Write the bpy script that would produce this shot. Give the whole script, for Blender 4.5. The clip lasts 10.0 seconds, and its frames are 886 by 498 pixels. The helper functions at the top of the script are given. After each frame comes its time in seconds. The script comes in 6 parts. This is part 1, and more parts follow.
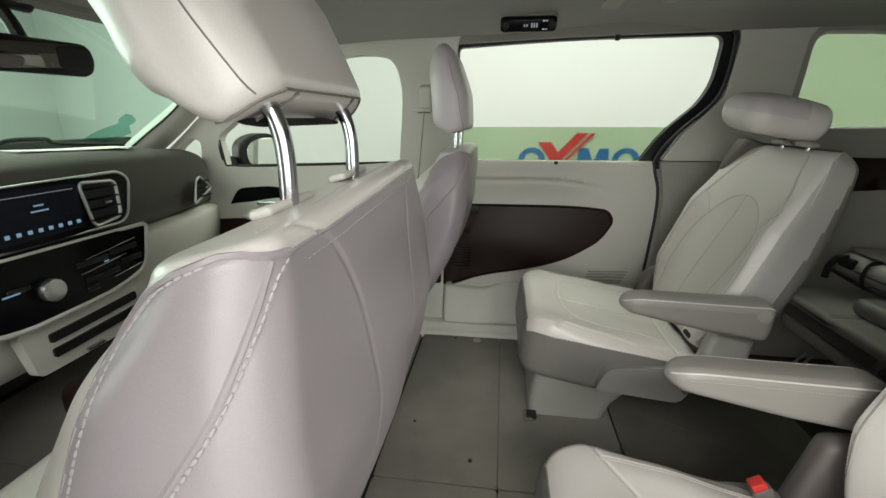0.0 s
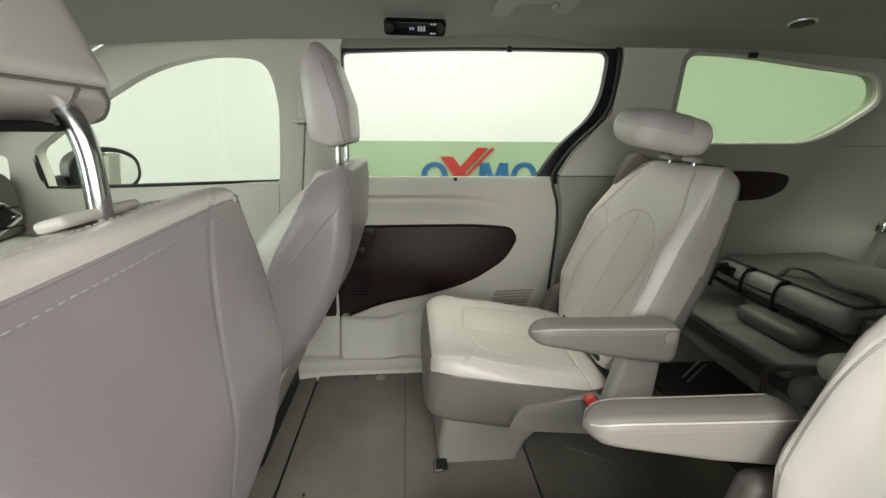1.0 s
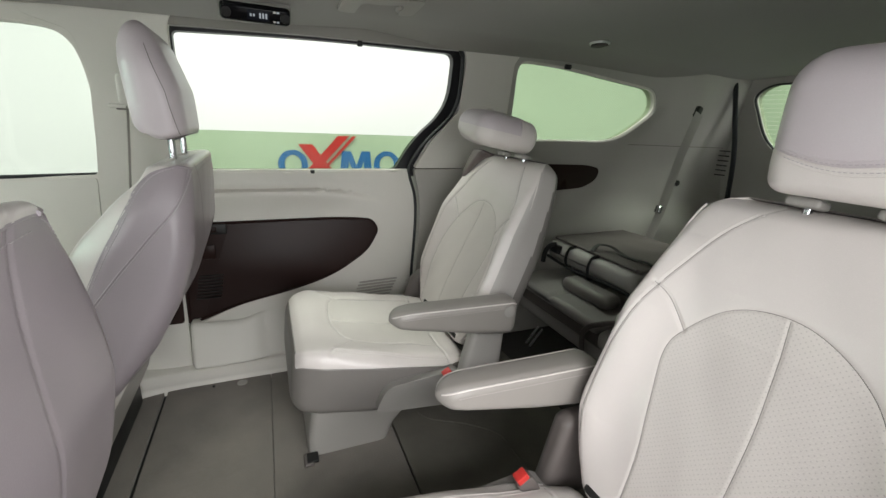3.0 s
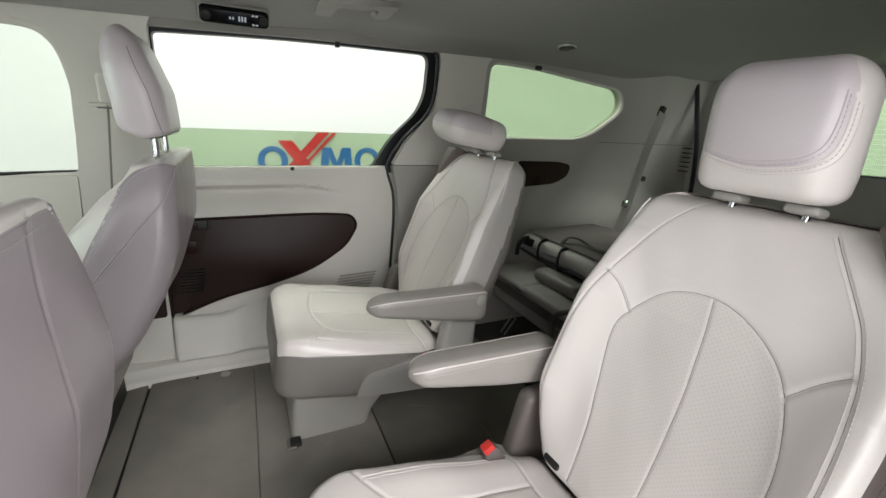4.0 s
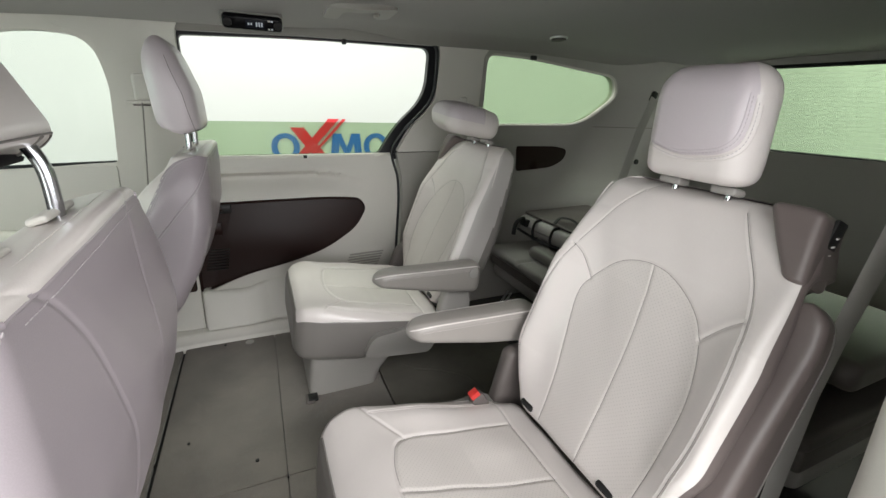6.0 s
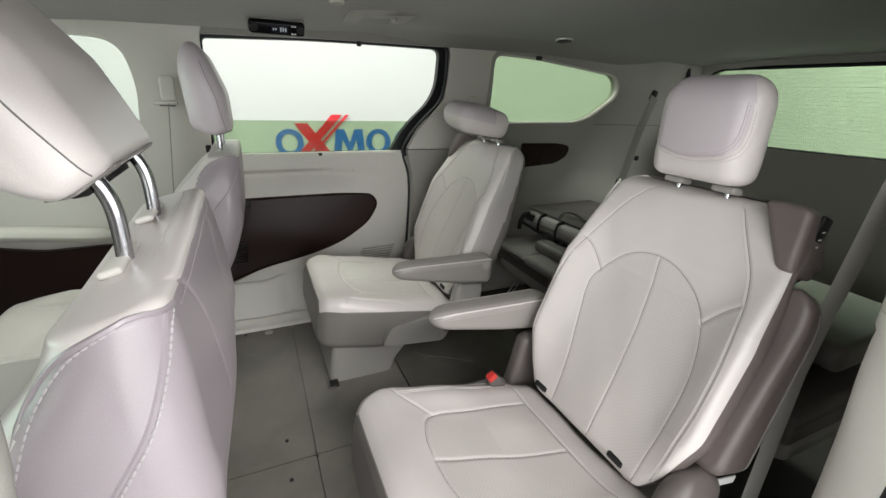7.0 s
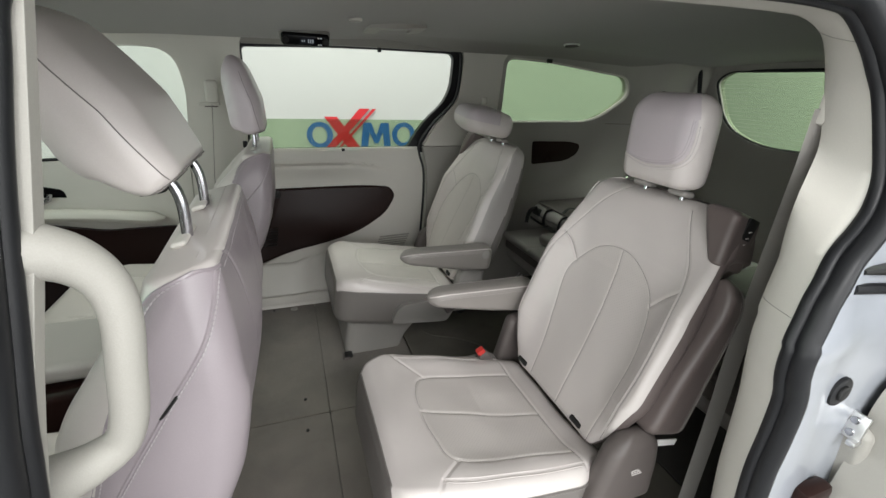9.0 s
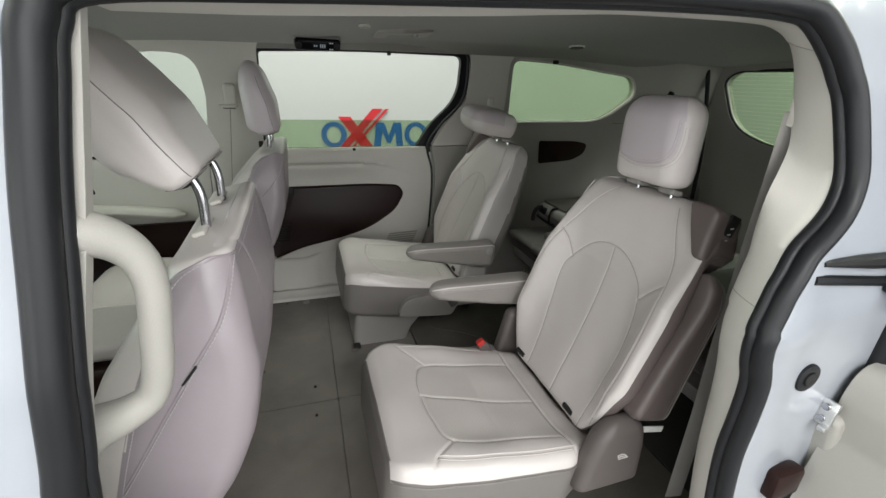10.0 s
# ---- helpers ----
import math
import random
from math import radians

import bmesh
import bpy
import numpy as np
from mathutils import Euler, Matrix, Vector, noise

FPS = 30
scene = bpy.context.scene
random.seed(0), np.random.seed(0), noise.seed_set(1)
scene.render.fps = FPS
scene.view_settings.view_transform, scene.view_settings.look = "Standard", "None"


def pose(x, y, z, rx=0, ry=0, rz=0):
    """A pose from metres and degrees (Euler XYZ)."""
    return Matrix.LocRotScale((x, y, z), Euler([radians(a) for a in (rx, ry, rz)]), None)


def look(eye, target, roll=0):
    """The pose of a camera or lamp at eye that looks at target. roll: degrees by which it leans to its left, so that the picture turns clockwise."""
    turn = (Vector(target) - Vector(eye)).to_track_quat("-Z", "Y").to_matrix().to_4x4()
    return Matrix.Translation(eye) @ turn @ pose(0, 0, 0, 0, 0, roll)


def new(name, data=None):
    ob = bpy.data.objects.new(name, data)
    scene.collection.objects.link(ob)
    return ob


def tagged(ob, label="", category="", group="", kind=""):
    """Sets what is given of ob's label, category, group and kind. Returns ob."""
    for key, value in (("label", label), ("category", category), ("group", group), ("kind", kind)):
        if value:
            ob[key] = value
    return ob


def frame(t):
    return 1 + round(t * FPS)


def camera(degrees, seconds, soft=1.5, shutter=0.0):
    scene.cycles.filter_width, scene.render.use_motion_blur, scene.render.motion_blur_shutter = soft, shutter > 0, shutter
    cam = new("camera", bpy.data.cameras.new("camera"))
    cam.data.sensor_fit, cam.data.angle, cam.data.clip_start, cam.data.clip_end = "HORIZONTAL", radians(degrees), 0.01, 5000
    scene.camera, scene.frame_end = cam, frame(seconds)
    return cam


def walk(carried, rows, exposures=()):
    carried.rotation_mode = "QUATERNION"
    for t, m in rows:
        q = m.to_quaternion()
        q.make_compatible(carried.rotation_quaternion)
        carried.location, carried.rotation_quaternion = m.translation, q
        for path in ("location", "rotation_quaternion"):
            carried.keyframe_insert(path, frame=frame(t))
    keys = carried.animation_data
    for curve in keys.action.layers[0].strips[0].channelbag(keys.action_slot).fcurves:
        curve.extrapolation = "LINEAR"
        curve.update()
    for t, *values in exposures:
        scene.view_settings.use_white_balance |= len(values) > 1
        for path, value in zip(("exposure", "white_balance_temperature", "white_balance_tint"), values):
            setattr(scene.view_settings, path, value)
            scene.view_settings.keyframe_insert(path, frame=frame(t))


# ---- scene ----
cam = camera(93.2, 10.0)
PATH = [
    (0, (0.125, 0.086, 0.86), (-0.135, 1.977, 0.263), -0.1),
    (0.5, (0.168, 0.18, 0.856), (0.113, 2.102, 0.305), 0.3),
    (1, (0.166, 0.252, 0.855), (0.324, 2.172, 0.321), 0.5),
    (1.5, (0.165, 0.276, 0.851), (0.519, 2.172, 0.321), 0.7),
    (2, (0.168, 0.259, 0.864), (0.696, 2.111, 0.324), 1.3),
    (2.5, (0.181, 0.23, 0.874), (0.839, 2.035, 0.317), 1.9),
    (3.8, (0.185, 0.155, 0.892), (1.005, 1.878, 0.293), 3.0),
    (4, (0.18, 0.136, 0.894), (1.002, 1.86, 0.301), 2.8),
    (4.5, (0.172, 0.099, 0.903), (0.985, 1.821, 0.292), 2.5),
    (5, (0.18, 0.06, 0.906), (0.972, 1.785, 0.277), 2.3),
    (5.5, (0.174, 0.022, 0.912), (0.952, 1.747, 0.267), 2.1),
    (6.8, (0.097, -0.045, 0.946), (0.848, 1.672, 0.247), 1.9),
    (7, (0.077, -0.051, 0.948), (0.856, 1.655, 0.252), 2.0),
    (7.5, (0.074, -0.081, 0.954), (0.833, 1.626, 0.241), 2.2),
    (8, (0.075, -0.126, 0.97), (0.803, 1.59, 0.245), 2.3),
    (8.5, (0.087, -0.176, 0.988), (0.777, 1.551, 0.253), 2.4),
    (9, (0.096, -0.217, 0.999), (0.748, 1.523, 0.26), 2.3),
    (9.5, (0.103, -0.254, 1.007), (0.721, 1.498, 0.264), 2.2),
    (10, (0.109, -0.283, 1.011), (0.698, 1.477, 0.266), 2.0),
]
EXPOSURE = [(0, -0.50, 6720, 4), (0.5, -0.36, 6730, 5), (1, -0.23, 6900, 3), (1.5, -0.14, 6850, 4), (2.5, -0.08, 6550, 9), (5.5, -0.12, 6500, 10), (7.5, -0.36, 6500, 10), (9, -0.65, 6500, 9), (10, -0.80, 6500, 9)]
walk(cam, [(t, look(eye, target, roll)) for t, eye, target, roll in PATH], EXPOSURE)

# world: a closed photo booth, lit by lamps added out of view
world = bpy.data.worlds.new("world")
scene.world = world
world.use_nodes = True
world.node_tree.nodes["Background"].inputs[0].default_value = (0.9, 0.95, 1.0, 1)
world.node_tree.nodes["Background"].inputs[1].default_value = 0.15
scene.view_settings.exposure = 0.0

YC = 0.928          # the car's centre line
GROUND = -0.43      # booth floor below the cabin floor


def area_lamp(name, eye, target, sx, sy, watts, colour):
    data = bpy.data.lights.new(name, "AREA")
    data.shape, data.size, data.size_y, data.energy, data.color = "RECTANGLE", sx, sy, watts, colour
    ob = new(name, data)
    ob.matrix_world = look(eye, target)
    return ob


# tall soft fill panels, added out of view, before the open doorway and flanking it
for px, py, pw in ((0.6, -3.5, 165), (-2.9, -2.9, 130), (3.8, -2.9, 90)):
    area_lamp("unseen_lamp", (px, py, 1.25), (0.45, 0.3, 1.0), 4.4 if px == 0.6 else 1.8, 2.4, pw, (0.985, 0.985, 1.0))
# and one more added before the bonnet, for fill through the windscreen
area_lamp("unseen_lamp", (-4.3, 0.6, 1.15), (0.5, 0.9, 0.75), 4.0, 1.7, 200, (0.97, 1.0, 0.97))
# overhead lamps, also unseen, weighted to balance the cabin and the booth wall
for lx, ly, lw in ((-2.6, 0.9, 110), (0.6, -2.2, 215), (0.6, 2.85, 105), (3.9, 0.9, 230)):
    area_lamp("unseen_lamp", (lx, ly, 2.52), (lx, ly + 0.001, 0), 2.6 if lx == 0.6 else 1.0, 1.0 if lx == 0.6 else 3.4, lw, (0.99, 0.99, 0.985) if ly < 0 else (0.94, 1.0, 0.90))

# ---- materials ----
def nodes_of(name):
    m = bpy.data.materials.new(name)
    m.use_nodes = True
    nt = m.node_tree
    return m, nt, nt.nodes["Principled BSDF"]


def nd(nt, kind, **sets):
    n = nt.nodes.new(kind)
    for key, value in sets.items():
        n.inputs[key.replace("_", " ")].default_value = value
    return n


def surface(name, colour, rough=0.5, grain=600.0, bump=0.15, depth=0.0006, vary=0.06, stain=0.08, stain_scale=3.0,
            metal=0.0, coat=0.0, kind="noise", spec=0.5, sheen=0.0, wrinkle=0.0):
    """A base colour with fine grain, broad stains, rough variation and bump."""
    m, nt, p = nodes_of(name)
    L = nt.links.new
    geo = nt.nodes.new("ShaderNodeTexCoord")
    big = nd(nt, "ShaderNodeTexNoise", Scale=stain_scale, Detail=5.0, Roughness=0.6)
    L(geo.outputs["Object"], big.inputs["Vector"])
    if kind == "cells":
        fine = nd(nt, "ShaderNodeTexVoronoi", Scale=grain)
        fine_out = fine.outputs["Distance"]
    else:
        fine = nd(nt, "ShaderNodeTexNoise", Scale=grain, Detail=3.0)
        fine_out = fine.outputs["Fac"]
    L(geo.outputs["Object"], fine.inputs["Vector"])
    dark = tuple(c * (1 - stain * 2) for c in colour)
    lite = tuple(min(1, c * (1 + stain)) for c in colour)
    ramp = nt.nodes.new("ShaderNodeMix")
    ramp.data_type = "RGBA"
    ramp.inputs["A"].default_value, ramp.inputs["B"].default_value = (*dark, 1), (*lite, 1)
    L(big.outputs["Fac"], ramp.inputs["Factor"])
    mul = nt.nodes.new("ShaderNodeMix")
    mul.data_type, mul.blend_type = "RGBA", "MULTIPLY"
    mul.inputs["Factor"].default_value = vary
    L(ramp.outputs["Result"], mul.inputs["A"])
    L(fine_out, mul.inputs["B"])
    L(mul.outputs["Result"], p.inputs["Base Color"])
    rr = nd(nt, "ShaderNodeMapRange")
    rr.inputs["To Min"].default_value, rr.inputs["To Max"].default_value = rough * 0.85, min(1, rough * 1.15)
    L(big.outputs["Fac"], rr.inputs["Value"])
    L(rr.outputs["Result"], p.inputs["Roughness"])
    if bump:
        b = nd(nt, "ShaderNodeBump", Strength=bump, Distance=depth)
        L(fine_out, b.inputs["Height"])
        if wrinkle:
            fold = nd(nt, "ShaderNodeTexNoise", Scale=26.0, Detail=4.0, Roughness=0.55, Distortion=0.8)
            L(geo.outputs["Object"], fold.inputs["Vector"])
            wide = nd(nt, "ShaderNodeBump", Strength=wrinkle, Distance=0.006)
            L(fold.outputs["Fac"], wide.inputs["Height"])
            L(wide.outputs["Normal"], b.inputs["Normal"])
        L(b.outputs["Normal"], p.inputs["Normal"])
    p.inputs["Metallic"].default_value = metal
    p.inputs["Specular IOR Level"].default_value = spec
    p.inputs["Coat Weight"].default_value = coat
    p.inputs["Sheen Weight"].default_value = sheen
    return m


def perforated(name, colour):
    """Leather with rows of small punched holes, laid out by the panel's own metres."""
    m = surface(name, colour, 0.42, 420.0, 0.25, 0.0005, 0.05, 0.04, 4.0, kind="cells", wrinkle=0.03)
    nt = m.node_tree
    L = nt.links.new
    p = nt.nodes["Principled BSDF"]
    uv = nt.nodes.new("ShaderNodeUVMap")
    uv.uv_map = "metres"
    rot = nd(nt, "ShaderNodeMapping", Rotation=(0, 0, radians(45)), Scale=(165, 165, 1))
    L(uv.outputs["UV"], rot.inputs["Vector"])
    fr = nt.nodes.new("ShaderNodeVectorMath")
    fr.operation = "FRACTION"
    L(rot.outputs["Vector"], fr.inputs[0])
    ds = nt.nodes.new("ShaderNodeVectorMath")
    ds.operation = "DISTANCE"
    ds.inputs[1].default_value = (0.5, 0.5, 0)
    L(fr.outputs["Vector"], ds.inputs[0])
    hole = nd(nt, "ShaderNodeMapRange")
    hole.inputs["From Min"].default_value, hole.inputs["From Max"].default_value = 0.12, 0.18
    L(ds.outputs["Value"], hole.inputs["Value"])
    old = p.inputs["Base Color"].links[0].from_socket
    mix = nt.nodes.new("ShaderNodeMix")
    mix.data_type = "RGBA"
    mix.inputs["A"].default_value = tuple(c * 0.76 for c in colour) + (1,)
    L(hole.outputs["Result"], mix.inputs["Factor"])
    L(old, mix.inputs["B"])
    L(mix.outputs["Result"], p.inputs["Base Color"])
    return m


def glass(name, tint, gloss=0.02):
    """A thin pane: it lets tinted light straight through and mirrors a little."""
    m, nt, p = nodes_of(name)
    nt.nodes.remove(p)
    L = nt.links.new
    out = nt.nodes["Material Output"]
    tr = nd(nt, "ShaderNodeBsdfTransparent", Color=(*tint, 1))
    gl = nd(nt, "ShaderNodeBsdfGlossy", Roughness=gloss)
    lw = nd(nt, "ShaderNodeLayerWeight", Blend=0.5)
    pw = nt.nodes.new("ShaderNodeMath")
    pw.operation, pw.inputs[1].default_value = "POWER", 4.0
    L(lw.outputs["Facing"], pw.inputs[0])
    fr = nt.nodes.new("ShaderNodeMath")
    fr.operation, fr.inputs[1].default_value, fr.inputs[2].default_value = "MULTIPLY_ADD", 0.5, 0.02
    L(pw.outputs[0], fr.inputs[0])
    mix = nt.nodes.new("ShaderNodeMixShader")
    L(fr.outputs[0], mix.inputs[0])
    L(tr.outputs[0], mix.inputs[1])
    L(gl.outputs[0], mix.inputs[2])
    L(mix.outputs[0], out.inputs["Surface"])
    return m


def glow(name, colour, strength):
    m, nt, p = nodes_of(name)
    p.inputs["Base Color"].default_value = (0.01, 0.01, 0.012, 1)
    p.inputs["Emission Color"].default_value = (*colour, 1)
    p.inputs["Emission Strength"].default_value = strength
    p.inputs["Roughness"].default_value = 0.2
    p.inputs["Specular IOR Level"].default_value = 0.12
    return m


LEATHER = surface("light_grey_leather", (0.60, 0.557, 0.537), 0.30, 800.0, 0.14, 0.0005, 0.06, 0.05, 4.0, kind="cells", wrinkle=0.03)
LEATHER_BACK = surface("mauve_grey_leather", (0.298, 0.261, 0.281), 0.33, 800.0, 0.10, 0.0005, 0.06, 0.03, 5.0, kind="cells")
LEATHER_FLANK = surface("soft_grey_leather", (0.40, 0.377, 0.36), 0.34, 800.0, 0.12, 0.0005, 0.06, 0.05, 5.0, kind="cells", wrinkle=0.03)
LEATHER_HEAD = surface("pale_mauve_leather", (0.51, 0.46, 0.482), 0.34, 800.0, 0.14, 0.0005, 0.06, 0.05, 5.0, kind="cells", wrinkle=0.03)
# leather darkened so that the armrests carry their shade in the colour
LEATHER_DIM = surface("dimmed_grey_leather", (0.255, 0.235, 0.22), 0.38, 800.0, 0.14, 0.0005, 0.06, 0.05, 5.0, kind="cells", wrinkle=0.03)
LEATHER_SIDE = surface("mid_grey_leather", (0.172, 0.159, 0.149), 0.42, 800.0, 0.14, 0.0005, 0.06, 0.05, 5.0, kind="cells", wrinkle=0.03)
LEATHER_DARK = surface("taupe_leather", (0.125, 0.101, 0.096), 0.42, 800.0, 0.16, 0.0005, 0.08, 0.06, 5.0, kind="cells", wrinkle=0.03)
PERFORATED = perforated("perforated_leather", (0.56, 0.522, 0.497))
THREAD_MAUVE = surface("mauve_stitch_thread", (0.42, 0.385, 0.40), 0.8, 900.0, 0.3)
THREAD = surface("stitch_thread", (0.60, 0.565, 0.545), 0.8, 900.0, 0.3)
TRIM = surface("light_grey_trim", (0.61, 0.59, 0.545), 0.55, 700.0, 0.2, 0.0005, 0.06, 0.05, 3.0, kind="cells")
# darkened copy of TRIM, with the rear's weaker light put into its colour
TRIM_DIM = surface("dimmed_trim", (0.365, 0.352, 0.322), 0.6, 700.0, 0.2, 0.0005, 0.06, 0.06, 3.0, kind="cells")
TRIM_DARK = surface("dark_brown_plastic", (0.023, 0.0115, 0.0100), 0.30, 800.0, 0.12, 0.0004, 0.1, 0.1, 6.0, kind="cells", spec=0.12)
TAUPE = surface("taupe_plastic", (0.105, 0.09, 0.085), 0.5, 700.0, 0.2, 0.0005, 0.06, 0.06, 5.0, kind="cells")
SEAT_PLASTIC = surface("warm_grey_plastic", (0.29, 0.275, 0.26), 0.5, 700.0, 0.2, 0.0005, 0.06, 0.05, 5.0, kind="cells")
DASH = surface("grey_brown_dash_skin", (0.085, 0.080, 0.070), 0.62, 600.0, 0.25, 0.0006, 0.06, 0.06, 4.0, kind="cells")
CLOTH = surface("headliner_cloth", (0.265, 0.254, 0.235), 0.95, 900.0, 0.3, 0.0006, 0.15, 0.06, 2.0, sheen=0.2)
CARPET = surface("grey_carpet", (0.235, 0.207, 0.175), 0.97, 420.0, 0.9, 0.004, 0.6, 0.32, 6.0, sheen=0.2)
# grey carpet darkened, with the shade behind the second row in its colour
CARPET_SHADED = surface("shaded_grey_carpet", (0.20, 0.185, 0.155), 0.97, 420.0, 0.9, 0.004, 0.6, 0.3, 6.0)
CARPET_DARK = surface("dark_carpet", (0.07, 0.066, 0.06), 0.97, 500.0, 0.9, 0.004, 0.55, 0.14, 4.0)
RUBBER = surface("black_rubber", (0.012, 0.0125, 0.0145), 0.42, 500.0, 0.2, 0.0004, 0.1, 0.15, 8.0, spec=0.3)
GLOSS = surface("gloss_black", (0.006, 0.006, 0.007), 0.14, 300.0, 0.0, vary=0.0, spec=0.12)
BLACK = surface("matt_black_plastic", (0.014, 0.014, 0.014), 0.5, 700.0, 0.2, 0.0004, spec=0.3)
CHROME = surface("chrome", (0.50, 0.50, 0.53), 0.20, 300.0, 0.0, vary=0.0, stain=0.02, metal=1.0)
SATIN = surface("satin_metal", (0.78, 0.78, 0.78), 0.38, 500.0, 0.05, vary=0.05, metal=1.0)
RED = surface("red_plastic", (0.55, 0.035, 0.03), 0.35, 500.0, 0.05, vary=0.05)
# white paint, its base darkened to offset the strong lamps at the doorway
PAINT = surface("darkened_white_paint", (0.34, 0.36, 0.395), 0.22, 300.0, 0.02, vary=0.02, stain=0.03, coat=0.6)
WEBBING = surface("grey_seat_webbing", (0.36, 0.342, 0.322), 0.8, 900.0, 0.5, 0.0008, 0.25, 0.06, 9.0)
WALL = surface("booth_wall_paint", (0.455, 0.46, 0.45), 0.85, 120.0, 0.1, 0.0008, 0.03, 0.02, 0.8)
CONCRETE = surface("booth_floor", (0.27, 0.27, 0.265), 0.45, 60.0, 0.15, 0.001, 0.15, 0.1, 1.2)
SIGN_BLUE = surface("blue_sign_film", (0.03, 0.12, 0.42), 0.4, 300.0, 0.0, vary=0.02)
SIGN_RED = surface("red_sign_film", (0.55, 0.02, 0.03), 0.4, 300.0, 0.0, vary=0.02)
GLASS_CLEAR = glass("clear_glass", (0.95, 0.975, 0.95))
GLASS_FRONT = glass("aqua_windscreen_glass", (0.79, 0.92, 0.85))
GLASS_TINT = glass("green_privacy_glass", (0.69, 0.78, 0.645))
MIRROR = surface("mirror_silver", (0.8, 0.8, 0.8), 0.03, 300.0, 0.0, vary=0.0, stain=0.0, metal=1.0)
# mirror silver darkened to brown, in place of a dim cabin reflection
DARKENED_MIRROR = surface("darkened_mirror", (0.16, 0.15, 0.14), 0.06, 300.0, 0.0, vary=0.0, stain=0.0, metal=1.0)
SCREEN = glow("navy_screen_glow", (0.02, 0.05, 0.12), 0.03)
SCREEN_LIT = glow("pale_blue_icon_glow", (0.45, 0.7, 1.0), 0.55)
SCREEN_WHITE = glow("white_display_glow", (0.85, 0.92, 1.0), 0.4)
PAPER = surface("white_paper", (0.82, 0.82, 0.80), 0.8, 300.0, 0.05)

# ---- building tools ----
def mesh_object(name, verts, faces, mat, parent=None, label="", uv=None, smooth=40):
    me = bpy.data.meshes.new(name)
    me.from_pydata([tuple(v) for v in verts], [], [tuple(int(i) for i in f) for f in faces])
    me.update()
    if uv is not None:
        layer = me.uv_layers.new(name="metres")
        loops = np.empty(len(me.loops), dtype=np.int32)
        me.loops.foreach_get("vertex_index", loops)
        layer.data.foreach_set("uv", np.asarray(uv, dtype=np.float32)[loops].ravel())
    me.materials.append(mat)
    if smooth:
        me.polygons.foreach_set("use_smooth", [True] * len(me.polygons))
        me.set_sharp_from_angle(angle=radians(smooth))
    ob = new(name, me)
    if parent is not None:
        ob.parent = parent
    if label:
        ob["label"] = label
    return ob


def part(name, bm, mat, parent=None, label="", smooth=40):
    """One bmesh as one mesh object under its thing or part."""
    me = bpy.data.meshes.new(name)
    bmesh.ops.recalc_face_normals(bm, faces=bm.faces)
    bm.to_mesh(me)
    bm.free()
    me.materials.append(mat)
    if smooth:
        me.polygons.foreach_set("use_smooth", [True] * len(me.polygons))
        me.set_sharp_from_angle(angle=radians(smooth))
    ob = new(name, me)
    if parent is not None:
        ob.parent = parent
    if label:
        ob["label"] = label
    return ob


def thing(name, label, category, group="", kind=""):
    return tagged(new(name), label, category, group, kind)


def box_bm(size, at, bevel=0.005, segs=2, turn=(0, 0, 0), bm=None):
    bm = bm or bmesh.new()
    made = bmesh.ops.create_cube(bm, size=1.0)["verts"]
    bmesh.ops.scale(bm, vec=size, verts=made)
    if bevel:
        edges = list({e for v in made for e in v.link_edges})
        got = bmesh.ops.bevel(bm, geom=edges, offset=min(bevel, min(size) * 0.49), segments=segs, profile=0.5, affect="EDGES")
        made = list({v for v in got["verts"]} | {v for v in made if v.is_valid})
        faces = {f for v in made for f in v.link_faces}
        made = list({v for f in faces for v in f.verts})
    bmesh.ops.transform(bm, matrix=pose(*at, *turn), verts=made)
    return bm


def cyl_bm(radius, length, at, turn=(0, 0, 0), n=24, r2=None, bevel=0.0, bm=None):
    bm = bm or bmesh.new()
    made = bmesh.ops.create_cone(bm, cap_ends=True, segments=n, radius1=radius, radius2=radius if r2 is None else r2, depth=length)["verts"]
    if bevel:
        edges = [e for e in {e for v in made for e in v.link_edges} if len(e.link_faces) == 2 and any(len(f.verts) > 4 for f in e.link_faces)]
        got = bmesh.ops.bevel(bm, geom=edges, offset=bevel, segments=2, profile=0.5, affect="EDGES")
        made = list({v for f in {f for v in got["verts"] for f in v.link_faces} for v in f.verts} | {v for v in made if v.is_valid})
    bmesh.ops.transform(bm, matrix=pose(*at, *turn), verts=made)
    return bm


def curve(points, n=8, closed=False):
    """Catmull-Rom through the points, n steps a span."""
    p = np.asarray(points, float)
    k = len(p)
    out = []
    for i in range(k if closed else k - 1):
        a, b, c, d = (p[(i - 1) % k], p[i], p[(i + 1) % k], p[(i + 2) % k]) if closed else (p[max(i - 1, 0)], p[i], p[i + 1], p[min(i + 2, k - 1)])
        for t in np.arange(n) / n:
            out.append(0.5 * (2 * b + (c - a) * t + (2 * a - 5 * b + 4 * c - d) * t ** 2 + (3 * b - a - 3 * c + d) * t ** 3))
    if not closed:
        out.append(p[-1])
    return np.array(out)


